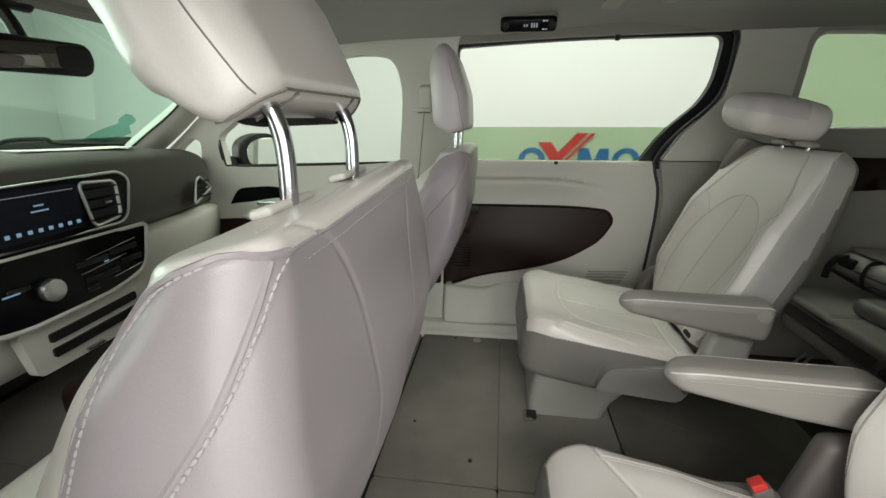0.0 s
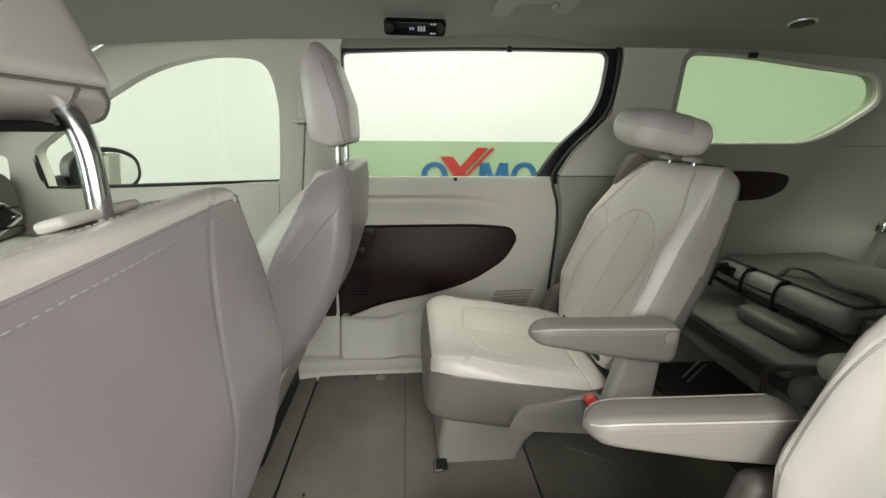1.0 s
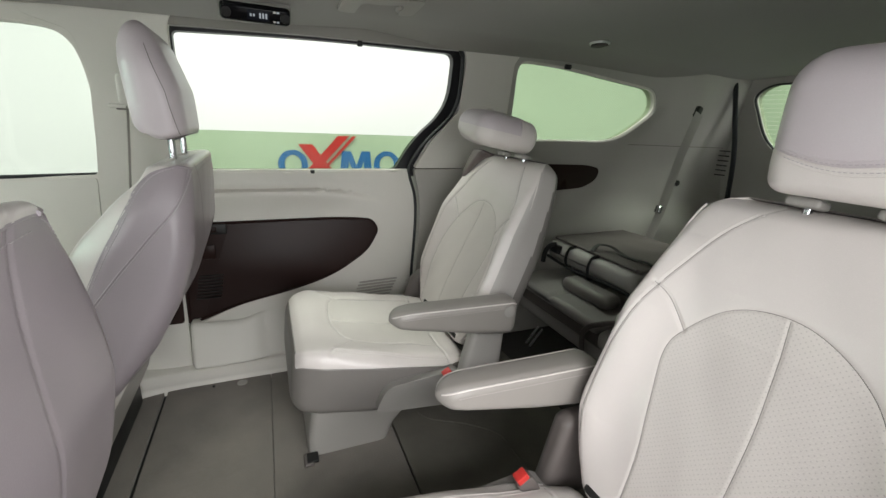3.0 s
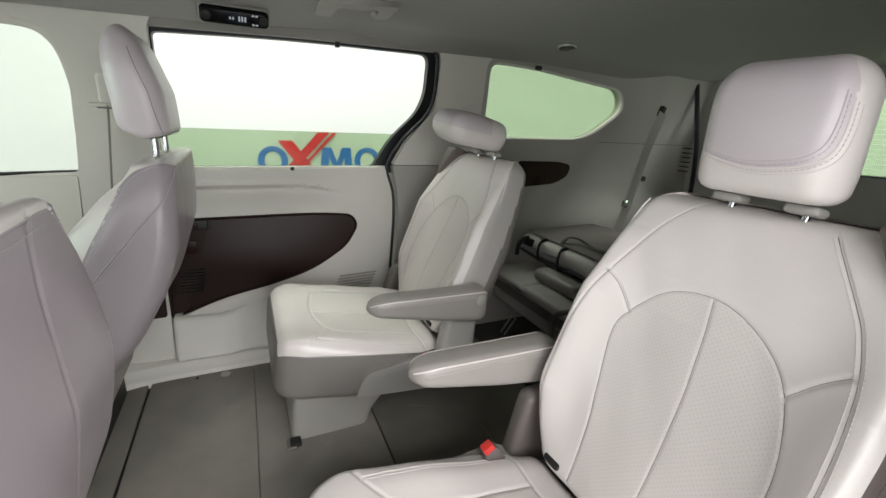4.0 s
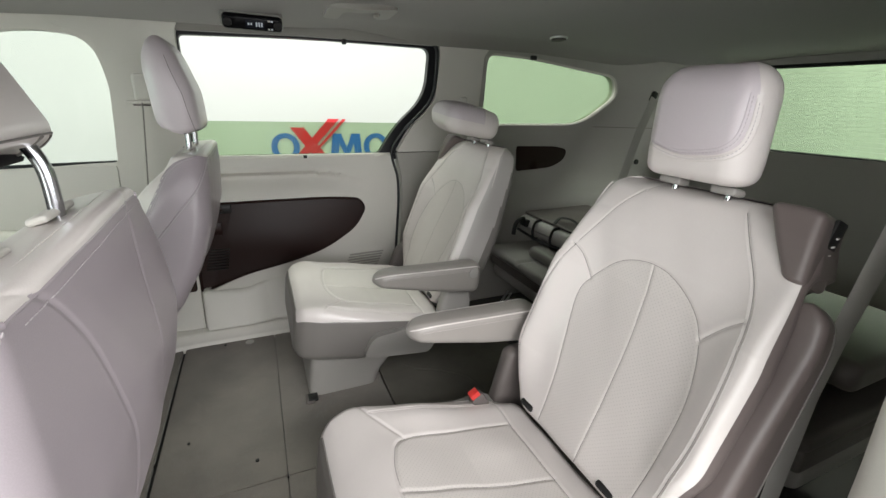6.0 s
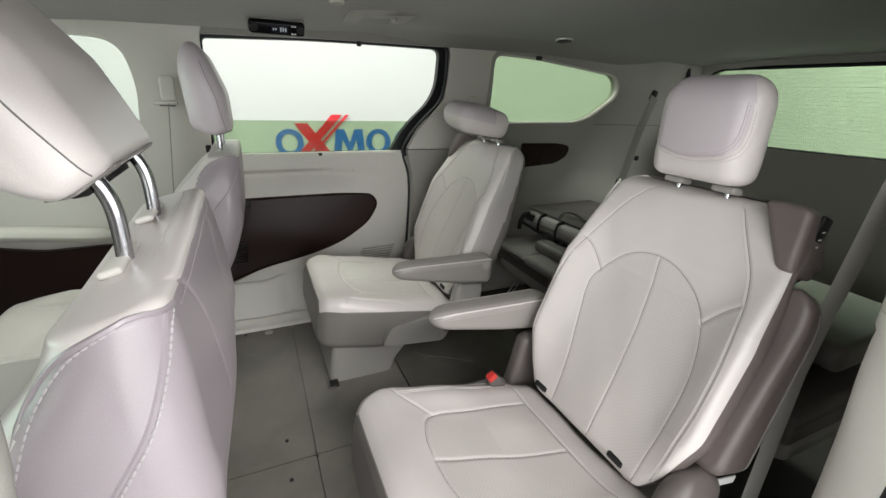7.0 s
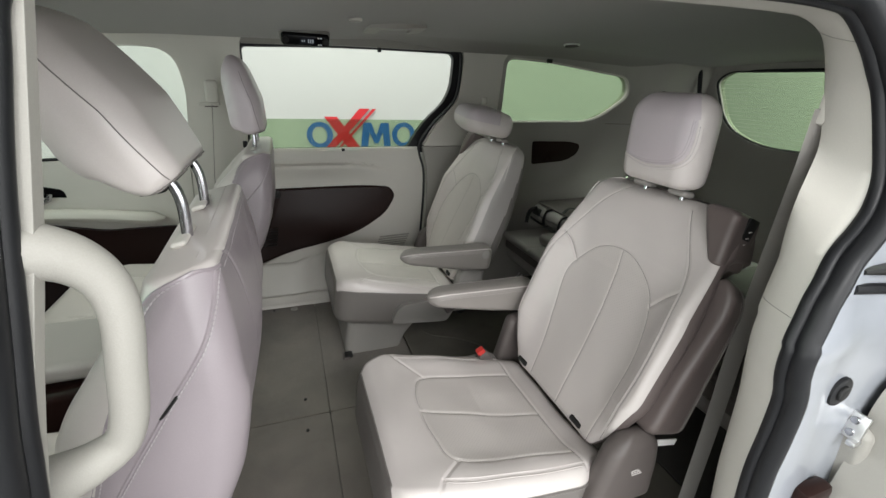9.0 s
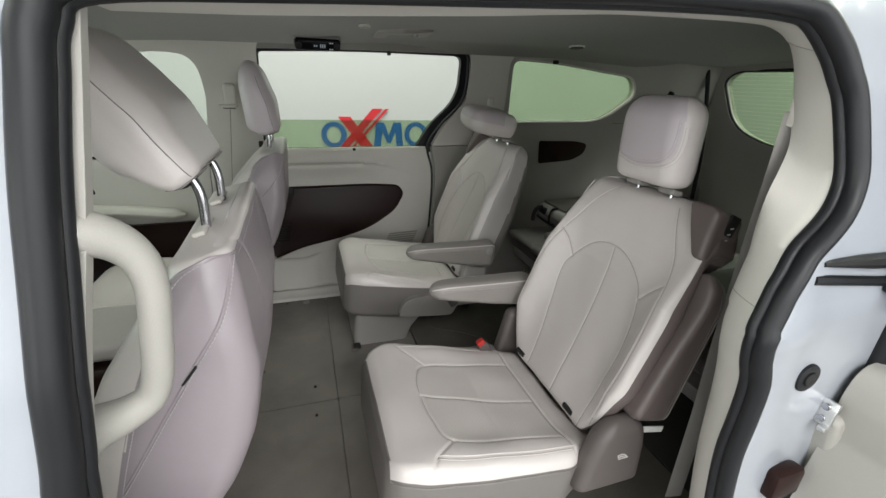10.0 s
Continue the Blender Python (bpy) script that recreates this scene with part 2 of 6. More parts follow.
def corners(points, radius=0.02, n=5):
    """A closed outline with its corners rounded; a third number on a point is its own radius."""
    k = len(points)
    out = []
    for i in range(k):
        p = np.array(points[i][:2], float)
        r = points[i][2] if len(points[i]) > 2 else radius
        a, c = np.array(points[i - 1][:2], float) - p, np.array(points[(i + 1) % k][:2], float) - p
        la, lc = np.linalg.norm(a), np.linalg.norm(c)
        r = min(r, la * 0.48, lc * 0.48)
        if r < 1e-5:
            out.append(p)
            continue
        q0, q1 = p + a / la * r, p + c / lc * r
        for t in np.linspace(0, 1, n):
            out.append((1 - t) ** 2 * q0 + 2 * t * (1 - t) * p + t ** 2 * q1)
    return np.array(out)


def tube(path, radius, n=10, flat=1.0, up=(0, 0, 1), closed=False, caps=True):
    """Verts and faces of a round or flattened bar along a path."""
    p = np.asarray(path, float)
    k = len(p)
    rad = np.full(k, radius) if np.isscalar(radius) else np.asarray(radius, float)
    tang = (np.roll(p, -1, 0) - np.roll(p, 1, 0)) if closed else np.gradient(p, axis=0)
    tang /= np.linalg.norm(tang, axis=1)[:, None] + 1e-12
    up = np.array(up, float)
    if np.max(np.abs(tang @ up)) > 0.94 * np.linalg.norm(up):
        up = np.linalg.svd(p - p.mean(0))[2][2]
        if np.max(np.abs(tang @ up)) > 0.94:
            up = np.array((0.0, 1.0, 0.0)) if abs(tang[0][1]) < 0.7 else np.array((1.0, 0.0, 0.0))
    side = np.cross(tang, up)
    side /= np.linalg.norm(side, axis=1)[:, None] + 1e-12
    top = np.cross(side, tang)
    ang = np.arange(n) * 2 * np.pi / n
    ring = p[:, None] + rad[:, None, None] * (np.cos(ang)[None, :, None] * side[:, None] + flat * np.sin(ang)[None, :, None] * top[:, None])
    verts = ring.reshape(-1, 3)
    faces = []
    for i in range(k if closed else k - 1):
        j = (i + 1) % k
        for a in range(n):
            b = (a + 1) % n
            faces.append((i * n + a, i * n + b, j * n + b, j * n + a))
    if caps and not closed:
        faces.append(tuple(range(n))[::-1])
        faces.append(tuple((k - 1) * n + a for a in range(n)))
    return verts, faces


def inside(poly, pts):
    poly, pts = np.asarray(poly), np.asarray(pts)
    x, y = pts[:, 0], pts[:, 1]
    hit = np.zeros(len(pts), bool)
    for i in range(len(poly)):
        (x0, y0), (x1, y1) = poly[i - 1], poly[i]
        cross = (y0 > y) != (y1 > y)
        with np.errstate(divide="ignore", invalid="ignore"):
            hit ^= cross & (x < (x1 - x0) * (y - y0) / (y1 - y0) + x0)
    return hit


def sheet(outline, holes, place, thick, step=0.05, lip=0.0):
    """Verts and faces of a plate cut to an outline with holes. place(a, b, depth) gives points of space; depth runs from 0 to thick.
    lip: how far the edges round off."""
    from mathutils.geometry import delaunay_2d_cdt
    def dense(lp):
        out = []
        for p, q in zip(lp, np.roll(lp, -1, 0)):
            k = max(1, int(np.ceil(np.linalg.norm(q - p) / step)))
            out += [p + (q - p) * i / k for i in range(k)]
        return np.array(out)

    loops = [dense(np.asarray(lp, float)) for lp in (outline, *holes)]
    pts, edges = [], []
    for lp in loops:
        base = len(pts)
        pts += [tuple(q) for q in lp]
        edges += [(base + i, base + (i + 1) % len(lp)) for i in range(len(lp))]
    lo, hi = loops[0].min(0), loops[0].max(0)
    gx, gy = np.meshgrid(np.arange(lo[0] + step * 0.37, hi[0], step), np.arange(lo[1] + step * 0.41, hi[1], step))
    g = np.stack([gx.ravel(), gy.ravel()], 1)
    keep = inside(loops[0], g)
    for h in loops[1:]:
        keep &= ~inside(h, g)
    allp = np.array(pts)
    g = g[keep]
    if len(g):
        near = np.array([np.min(((allp - q) ** 2).sum(1)) for q in g])
        g = g[near > (step * 0.35) ** 2]
    pts += [tuple(q) for q in g]
    vs, _, tris, *_ = delaunay_2d_cdt([Vector(q) for q in pts], edges, [], 0, 1e-6)
    vs = np.array([tuple(v) for v in vs])
    cen = np.array([vs[list(t)].mean(0) for t in tris])
    keep = inside(loops[0], cen)
    for h in loops[1:]:
        keep &= ~inside(h, cen)
    tris = [t for t, k in zip(tris, keep) if k]
    n = len(vs)
    front = np.array([place(a, b, 0.0) for a, b in vs])
    back = np.array([place(a, b, thick) for a, b in vs])
    faces = [tuple(t) for t in tris] + [tuple(i + n for i in reversed(t)) for t in tris]
    count = {}
    for t in tris:
        for a, b in ((t[0], t[1]), (t[1], t[2]), (t[2], t[0])):
            count[(a, b)] = 1
    for a, b in list(count):
        if (b, a) not in count:
            faces.append((b, a, a + n, b + n))
    return np.concatenate([front, back]), faces


def bevelled(ob, width=0.004, segs=2, angle=35):
    m = ob.modifiers.new("bevel", "BEVEL")
    m.width, m.segments, m.limit_method, m.angle_limit = width, segs, "ANGLE", radians(angle)
    return ob


def plate(name, outline, holes, place, thick, mat, parent=None, label="", step=0.06, bevel=0.0):
    v, f = sheet(outline, holes, place, thick, step)
    ob = mesh_object(name, v, f, mat, parent, label)
    me = ob.data
    bm = bmesh.new()
    bm.from_mesh(me)
    bmesh.ops.recalc_face_normals(bm, faces=bm.faces)
    bm.to_mesh(me)
    bm.free()
    if bevel:
        bevelled(ob, bevel)
    return ob


def seg_distance(u, s, line):
    """The distance of points to a polyline."""
    best = np.full(np.shape(u), 1e9)
    for (a, b), (c, d) in zip(line[:-1], line[1:]):
        du, ds = c - a, d - b
        t = np.clip(((u - a) * du + (s - b) * ds) / (du * du + ds * ds + 1e-12), 0, 1)
        best = np.minimum(best, np.hypot(u - a - t * du, s - b - t * ds))
    return best


def groove(u, s, lines, depth=0.004, width=0.004):
    out = np.zeros(np.shape(u))
    for line in lines:
        out -= depth * np.exp(-(seg_distance(u, s, line) / width) ** 2)
    return out


class Pad:
    """A stuffed body along a spine: rounded-rectangle rings whose faces can be pressed in and puffed out.
    half(s), front(s), back(s): its half width and depths; ends: how far it rounds off at both ends.
    place(u, s, h): points of space. puff(u, s): extra height of the front; hollow(u, s): of the back."""

    def __init__(self, length, half, front, back, radius, ends, place, puff=None, hollow=None, nf=90, nb=60, ns=12, nc=7, nv=120, shift=None):
        self.length, self.place, self.puff, self.hollow = length, place, puff, hollow
        self.half, self.front, self.back, self.radius = half, front, back, radius
        self.ends = ends
        e0, e1 = ends
        s = np.concatenate([e0 * (1 - np.cos(np.linspace(0, np.pi / 2, 10)))[:-1] if e0 else [], np.linspace(e0, length - e1, nv),
                            length - e1 * (1 - np.cos(np.linspace(np.pi / 2, 0, 10)))[1:] if e1 else []])
        U, S, H, side = [], [], [], []
        for sv in s:
            k = 1.0
            cut = 0.0
            if e0 and sv < e0:
                cut = 1 - math.sqrt(max(0, 1 - ((e0 - sv) / e0) ** 2))
                ee = e0
            elif e1 and sv > length - e1:
                cut = 1 - math.sqrt(max(0, 1 - ((sv - length + e1) / e1) ** 2))
                ee = e1
            else:
                ee = 0
            w, f, b = half(sv), front(sv), back(sv)
            d = f + b
            w2 = max(w - ee * cut, 0.001)
            dd = min(ee, d / 2 * 0.98) * cut
            f2, b2 = f - dd, b - dd
            r = max(min(radius, w2 * 0.95, (f2 + b2) * 0.49), 0.0004)
            us, hs, sd, fa = [], [], [], []
            fu = np.linspace(-(w2 - r), w2 - r, nf)
            us += list(fu); hs += [f2] * nf; sd += [1] * nf; fa += [1.0] * nf
            for t in np.linspace(np.pi / 2, 0, nc + 2)[1:-1]:
                us.append(w2 - r + r * math.cos(t)); hs.append(f2 - r + r * math.sin(t)); sd.append(2); fa.append(math.sin(t))
            for t in np.linspace(f2 - r, -b2 + r, ns):
                us.append(w2); hs.append(t); sd.append(3); fa.append(0.0)
            for t in np.linspace(0, -np.pi / 2, nc + 2)[1:-1]:
                us.append(w2 - r + r * math.cos(t)); hs.append(-b2 + r + r * math.sin(t)); sd.append(4); fa.append(-math.sin(t))
            bu = np.linspace(w2 - r, -(w2 - r), nb)
            us += list(bu); hs += [-b2] * nb; sd += [5] * nb; fa += [1.0] * nb
            for t in np.linspace(-np.pi / 2, -np.pi, nc + 2)[1:-1]:
                us.append(-(w2 - r) + r * math.cos(t)); hs.append(-b2 + r + r * math.sin(t)); sd.append(6); fa.append(-math.sin(t))
            for t in np.linspace(-b2 + r, f2 - r, ns):
                us.append(-w2); hs.append(t); sd.append(7); fa.append(0.0)
            for t in np.linspace(np.pi, np.pi / 2, nc + 2)[1:-1]:
                us.append(-(w2 - r) + r * math.cos(t)); hs.append(f2 - r + r * math.sin(t)); sd.append(8); fa.append(math.sin(t))
            U.append(us); S.append([sv] * len(us)); H.append(hs); side.append(sd)
        U, S, H = np.array(U), np.array(S), np.array(H)
        self.side = np.array(side[0])
        F = np.isin(self.side, (1, 2, 8))[None, :]
        if puff is not None:
            H = H + np.where(F, puff(U, S), 0) * np.array(fa)[None, :]
        if hollow is not None:
            H = H - np.where(np.isin(self.side, (4, 5, 6))[None, :], hollow(U, S), 0) * np.array(fa)[None, :]
        if shift is not None:
            U = U + shift(S)
        self.U, self.S, self.H = U, S, H
        X, Y, Z = place(U, S, H)
        self.verts = np.stack([X, Y, Z], -1).reshape(-1, 3)
        nv_, m = U.shape
        faces = []
        for i in range(nv_ - 1):
            for a in range(m):
                b = (a + 1) % m
                faces.append((i * m + a, i * m + b, (i + 1) * m + b, (i + 1) * m + a))
        self.faces = np.array(faces)
        self.caps = [tuple(range(m))[::-1], tuple((nv_ - 1) * m + a for a in range(m))]
        v = self.faces
        self.fu = U.ravel()[v].mean(1)
        self.fs = S.ravel()[v].mean(1)
        self.fh = H.ravel()[v].mean(1)
        self.fd = np.tile(self.side, nv_ - 1)

    def build(self, name, mat, parent, mask=None, label="", caps=True):
        faces = self.faces if mask is None else self.faces[mask]
        faces = [tuple(f) for f in faces]
        if caps:
            faces = faces + self.caps
        used = np.unique(np.concatenate([np.array(f) for f in faces]))
        back = np.full(len(self.verts), -1)
        back[used] = np.arange(len(used))
        uv = np.stack([self.U.ravel(), self.S.ravel()], 1)[used]
        ob = mesh_object(name, self.verts[used], [tuple(back[list(f)]) for f in faces], mat, parent, label, uv=uv, smooth=60)
        return ob

    def dims(self, s):
        """Half width, depths and corner radius at s, with the rounding of the ends."""
        w, f, b = self.half(s), self.front(s), self.back(s)
        e0, e1 = self.ends
        e, over = (e0, e0 - s) if e0 and s < e0 else (e1, s - self.length + e1) if e1 and s > self.length - e1 else (0.0, 0.0)
        cut = 1 - math.sqrt(max(0.0, 1 - (over / e) ** 2)) if e else 0.0
        d = min(e, (f + b) * 0.49) * cut
        w, f, b = max(w - e * cut, 0.001), f - d, b - d
        return w, f, b, max(min(self.radius, w * 0.95, (f + b) * 0.49), 0.0004)

    def edge(self, s, h, sign=1, lift=0.0):
        """A point of the flank at height h."""
        w, f, b, r = self.dims(s)
        h = min(max(h, -b), f)
        k = h - (f - r) if h > f - r else (-b + r) - h if h < -b + r else 0.0
        u = w - r + math.sqrt(max(0.0, r * r - k * k)) + lift
        return np.array([float(c) for c in self.place(sign * u, s, h)])

    def point(self, u, s, rear=False, lift=0.0):
        w, r = self.half(s), min(self.radius, (self.front(s) + self.back(s)) * 0.49)
        over = min(max(0.0, abs(u) - (w - r)), r)
        fade = math.sqrt(max(0.0, 1 - (over / r) ** 2)) if r > 0 else 1.0
        fall = r - r * fade
        if rear:
            h = fall - self.back(s) - (self.hollow(np.array(u), np.array(s)) if self.hollow else 0) * fade - lift
        else:
            h = self.front(s) - fall + (self.puff(np.array(u), np.array(s)) if self.puff else 0) * fade + lift
        return np.array([float(c) for c in self.place(u, s, h)])


def thread_line(points, pitch=0.008, length=0.005, radius=0.0009):
    """Verts and faces of a row of single stitches along points of space."""
    p = np.asarray(points)
    d = np.concatenate([[0], np.cumsum(np.linalg.norm(np.diff(p, axis=0), axis=1))])
    V, F = [], []
    for c in np.arange(pitch / 2, d[-1], pitch):
        a, b = (np.array([np.interp(c + o, d, p[:, i]) for i in range(3)]) for o in (-length / 2, length / 2))
        v, f = tube([a, a * 0.75 + b * 0.25, a * 0.25 + b * 0.75, b], [radius * 0.4, radius, radius, radius * 0.4], 5, up=(0.3, 0.5, 0.8))
        base = len(V)
        V += list(v)
        F += [tuple(i + base for i in q) for q in f]
    return V, F


def stitches(parent, rows, mat, **kw):
    V, F = [], []
    for r in rows:
        v, f = thread_line(r, **kw)
        base = len(V)
        V += v
        F += [tuple(i + base for i in q) for q in f]
    ob = mesh_object("stitching", V, F, mat, parent, "pale raised thread stitching")
    return tagged(ob, kind="stuff")


def lean(x0, y0, z0, degrees, flip=1):
    """place() for an upright pad: s climbs from (x0, z0), leaning back by degrees; h points forward; u to the passenger side times flip."""
    c, q = math.cos(radians(degrees)), math.sin(radians(degrees))
    return lambda u, s, h: (x0 + s * q - h * c, y0 + flip * u, z0 + s * c + h * q)


def lying(x0, y0, z0, degrees, flip=1):
    """place() for a lying pad: s runs rearward from its front edge, dropping by degrees; h points up."""
    c, q = math.cos(radians(degrees)), math.sin(radians(degrees))
    return lambda u, s, h: (x0 + s * c + h * q, y0 + flip * u, z0 - s * q + h * c)


def fine_line(*pairs):
    """Like interp, but it keeps tight bends."""
    c = curve(pairs, 8)
    return lambda s: float(np.interp(s, c[:, 0], c[:, 1])) if np.isscalar(s) else np.interp(s, c[:, 0], c[:, 1])


def interp(*pairs):
    xs, ys = [p[0] for p in pairs], [p[1] for p in pairs]
    fine_x = np.linspace(xs[0], xs[-1], 200)
    fine_y = np.interp(fine_x, xs, ys)
    k = np.ones(13) / 13
    soft = np.convolve(np.pad(fine_y, 6, mode="edge"), k, mode="valid")
    return lambda s: float(np.interp(s, fine_x, soft)) if np.isscalar(s) else np.interp(s, fine_x, soft)

# ---- the booth round the car ----
def flat_wall(name, size, at, mat, label):
    ob = part(name, box_bm(size, at, 0), mat, smooth=0)
    return tagged(ob, label, "wall", kind="structure")


flat_wall("ground", (10.2, 8.4, 0.1), (0.4, 0.3, GROUND - 0.05), CONCRETE, "pale grey sealed concrete booth floor")
flat_wall("wall_north", (10.2, 0.1, 3.1), (0.4, 4.25, 1.1), WALL, "matt white painted photo booth wall")
flat_wall("wall_south", (10.2, 0.1, 3.1), (0.4, -3.65, 1.1), WALL, "matt white painted photo booth wall")
flat_wall("wall_west", (0.1, 7.8, 3.1), (-4.65, 0.3, 1.1), WALL, "matt white painted photo booth wall")
flat_wall("wall_east", (0.1, 7.8, 3.1), (5.45, 0.3, 1.1), WALL, "matt white painted photo booth wall")
flat_wall("ceiling", (10.2, 8.4, 0.1), (0.4, 0.3, 2.7), WALL, "plain white booth ceiling")

# ---- the cabin shell ----
def side_y(x, z):
    """The passenger-side trim surface."""
    y = np.interp(z, (-0.3, 0.05, 0.3, 0.5, 0.70, 0.78, 1.116, 1.25), (1.67, 1.69, 1.735, 1.75, 1.780, 1.770, 1.683, 1.64))
    return y - 0.2 * max(0.0, x - 1.5) ** 2 - 0.12 * max(0.0, -0.75 - x) ** 1.5


def wall_place(far=True, inset=0.0, relief=None):
    def go(x, z, d):
        y = side_y(x, z) + inset + d - (relief(x, z) if relief and d == 0 else 0)
        if not far and z < 0.70 and x < 1.2:
            return (x, 0.073 - inset - d + (relief(x, z) if relief and d == 0 else 0), z)
        return (x, y if far else 2 * YC - y, z)
    return go


def head_z(x, y):
    e = abs(y - YC) / 0.755
    return 1.195 - 0.03 * e * e - 0.036 * min(1, max(0, (e - 0.86) / 0.13)) ** 2 * min(1, max(0, (x - 0.3) / 0.5)) + float(np.interp(x, (-0.9, -0.3, 0.2, 0.5, 1.3, 2.3), (-0.085, -0.048, -0.038, -0.008, -0.004, -0.05)))


FRONT_WINDOW = corners([(-1.052, 0.662, 0.012), (-1.062, 0.785, 0.03), (-0.86, 0.92, 0.1), (-0.62, 1.045, 0.1), (-0.42, 1.085, 0.08), (-0.268, 1.072, 0.11), (-0.254, 0.93, 0.05), (-0.29, 0.685, 0.01)])
SLIDE_WINDOW = corners([(-0.062, 0.697, 0.01), (-0.045, 1.10, 0.015), (0.35, 1.118, 0.2), (0.845, 1.122, 0.03), (0.852, 0.93, 0.09), (0.745, 0.805, 0.09), (0.690, 0.70, 0.02)])
QUARTER_WINDOW = corners([(1.088, 1.120, 0.05), (1.118, 0.820, 0.045), (1.69, 0.826, 0.12), (1.852, 0.97, 0.10), (1.805, 1.062, 0.06), (1.32, 1.114, 0.12)], n=7)
DOOR_EDGE = [(0.66, 0.045), (0.685, 0.15), (0.703, 0.34), (0.716, 0.50), (0.716, 0.60), (0.697, 0.705)]

B_PILLAR = [(-0.305, -0.02), (-0.288, 0.68), (-0.245, 0.98), (-0.262, 1.07), (-0.36, 1.10), (-0.36, 1.18), (0.0, 1.18), (-0.042, 1.11), (-0.064, 0.70), (-0.098, 0.50), (-0.098, -0.02)]
C_PILLAR = [(0.718, 0.706), (0.770, 0.80), (0.872, 0.925), (0.875, 1.09), (0.86, 1.135), (0.86, 1.18), (1.12, 1.18), (1.072, 1.10), (1.088, 0.83), (1.100, 0.706)]
QUARTER = [(0.680, -0.02), (0.706, 0.15), (0.722, 0.34), (0.736, 0.50), (0.736, 0.60), (0.718, 0.7025), (1.1025, 0.7025), (1.0905, 0.83), (1.0745, 1.10), (1.1225, 1.18),
           (2.30, 1.16), (2.36, 0.7), (2.36, -0.02)]


def pillar_relief(x, z):
    return 0.006 * math.exp(-((z - 0.9) / 0.3) ** 2)


def rear_relief(x, z):
    shelf = 0.05 / (1 + math.exp((z - 0.50) / 0.012)) * min(1, max(0, (x - 0.80) / 0.12))
    return shelf + 0.03 * math.exp(-((x - 2.02) / 0.09) ** 2)


for far in (True, False):
    side = "passenger" if far else "driver"
    thick = 0.06 if far else 0.009
    pillar = B_PILLAR if far else B_PILLAR[:6] + [(0.0, 1.18), (-0.04, 1.09), (-0.062, 0.90), (-0.097, 0.66), (-0.135, 0.40), (-0.15, -0.02)]
    # the near pillar takes the darkened copy to offset strong doorway light
    b_trim = plate("trim", corners(pillar, 0.02), [], wall_place(far, relief=pillar_relief), thick, TRIM if far else TRIM_DIM, step=0.05, bevel=0.008 if far else 0.003)
    tagged(b_trim, "light grey moulded door pillar trim", "pillar trim", kind="structure")
    c_trim = plate("trim", corners(C_PILLAR, 0.012), [], wall_place(far, relief=pillar_relief), thick, TRIM, step=0.05, bevel=0.006 if far else 0.003)
    tagged(c_trim, "light grey pillar trim beside the quarter window", "pillar trim", kind="structure")
    quarter = QUARTER if far else [(0.86, -0.02), (0.81, 0.29), (0.772, 0.44), (0.742, 0.56), (0.735, 0.64)] + QUARTER[5:]
    # far quarter trim: the weaker light back there is put into its colour
    q_trim = plate("trim", corners(quarter, 0.008), [QUARTER_WINDOW], wall_place(far, relief=rear_relief), thick, TRIM_DIM if far else TRIM, step=0.05, bevel=0.006 if far else 0.003)
    tagged(q_trim, "grey rear quarter trim panel round a window", "trim panel", kind="structure")
    rail = plate("trim", corners([(-0.05, 1.108), (0.35, 1.121), (0.858, 1.127), (0.858, 1.19), (-0.05, 1.19)] if far else [(-0.045, 1.078), (0.10, 1.088), (0.39, 1.108), (0.63, 1.120), (0.80, 1.125), (0.858, 1.125), (0.858, 1.19), (-0.045, 1.19)], 0.006), [], wall_place(far, 0.003), thick, CLOTH if far else TRIM, step=0.06)
    tagged(rail, "cloth covered roof rail above the sliding door", "roof rail", kind="structure")
    # quarter window
    win = thing("window_1" if far else "window_2", "green tinted rear quarter window with black edge", "window", kind="structure")
    pane = plate("pane", QUARTER_WINDOW * 1.0, [], wall_place(far, 0.035), 0.004, GLASS_TINT, win, step=0.2)
    pane.visible_shadow = False
    c = QUARTER_WINDOW.mean(0)
    edge = [wall_place(far, 0.014)(x, z, 0) for x, z in c + (QUARTER_WINDOW - c) * 1.005]
    v, f = tube(edge, 0.009, 8, closed=True)
    mesh_object("window_frame", v, f, TRIM, win)
    # window latch at the top
    part("latch", box_bm((0.030, 0.012, 0.018), wall_place(far, -0.006)(1.312, 1.112, 0), 0.004), BLACK, win)

# the deep moulded reveal round the open doorway: header and rear pillar in one sweep, from its outer edge to its inner edge
REVEAL = [(-0.045, 1.060, -0.047, 1.060), (0.10, 1.071, 0.09, 1.066), (0.30, 1.083, 0.31, 1.081), (0.42, 1.090, 0.43, 1.091), (0.50, 1.094, 0.51, 1.097), (0.62, 1.098, 0.64, 1.101), (0.70, 1.097, 0.72, 1.102), (0.735, 1.090, 0.775, 1.100), (0.771, 1.057, 0.813, 1.088),
          (0.790, 1.028, 0.828, 1.058), (0.804, 1.002, 0.833, 1.020), (0.815, 0.952, 0.834, 0.975), (0.820, 0.905, 0.831, 0.933), (0.806, 0.870, 0.812, 0.897), (0.781, 0.845, 0.792, 0.865), (0.739, 0.814, 0.772, 0.822),
          (0.708, 0.770, 0.757, 0.772), (0.695, 0.739, 0.744, 0.732), (0.680, 0.695, 0.734, 0.690), (0.685, 0.653, 0.738, 0.640), (0.701, 0.609, 0.748, 0.590), (0.704, 0.544, 0.758, 0.540), (0.703, 0.475, 0.768, 0.460),
          (0.717, 0.381, 0.778, 0.370), (0.755, 0.200, 0.810, 0.200), (0.800, -0.02, 0.850, -0.02)]
rv3 = curve(REVEAL, 5)
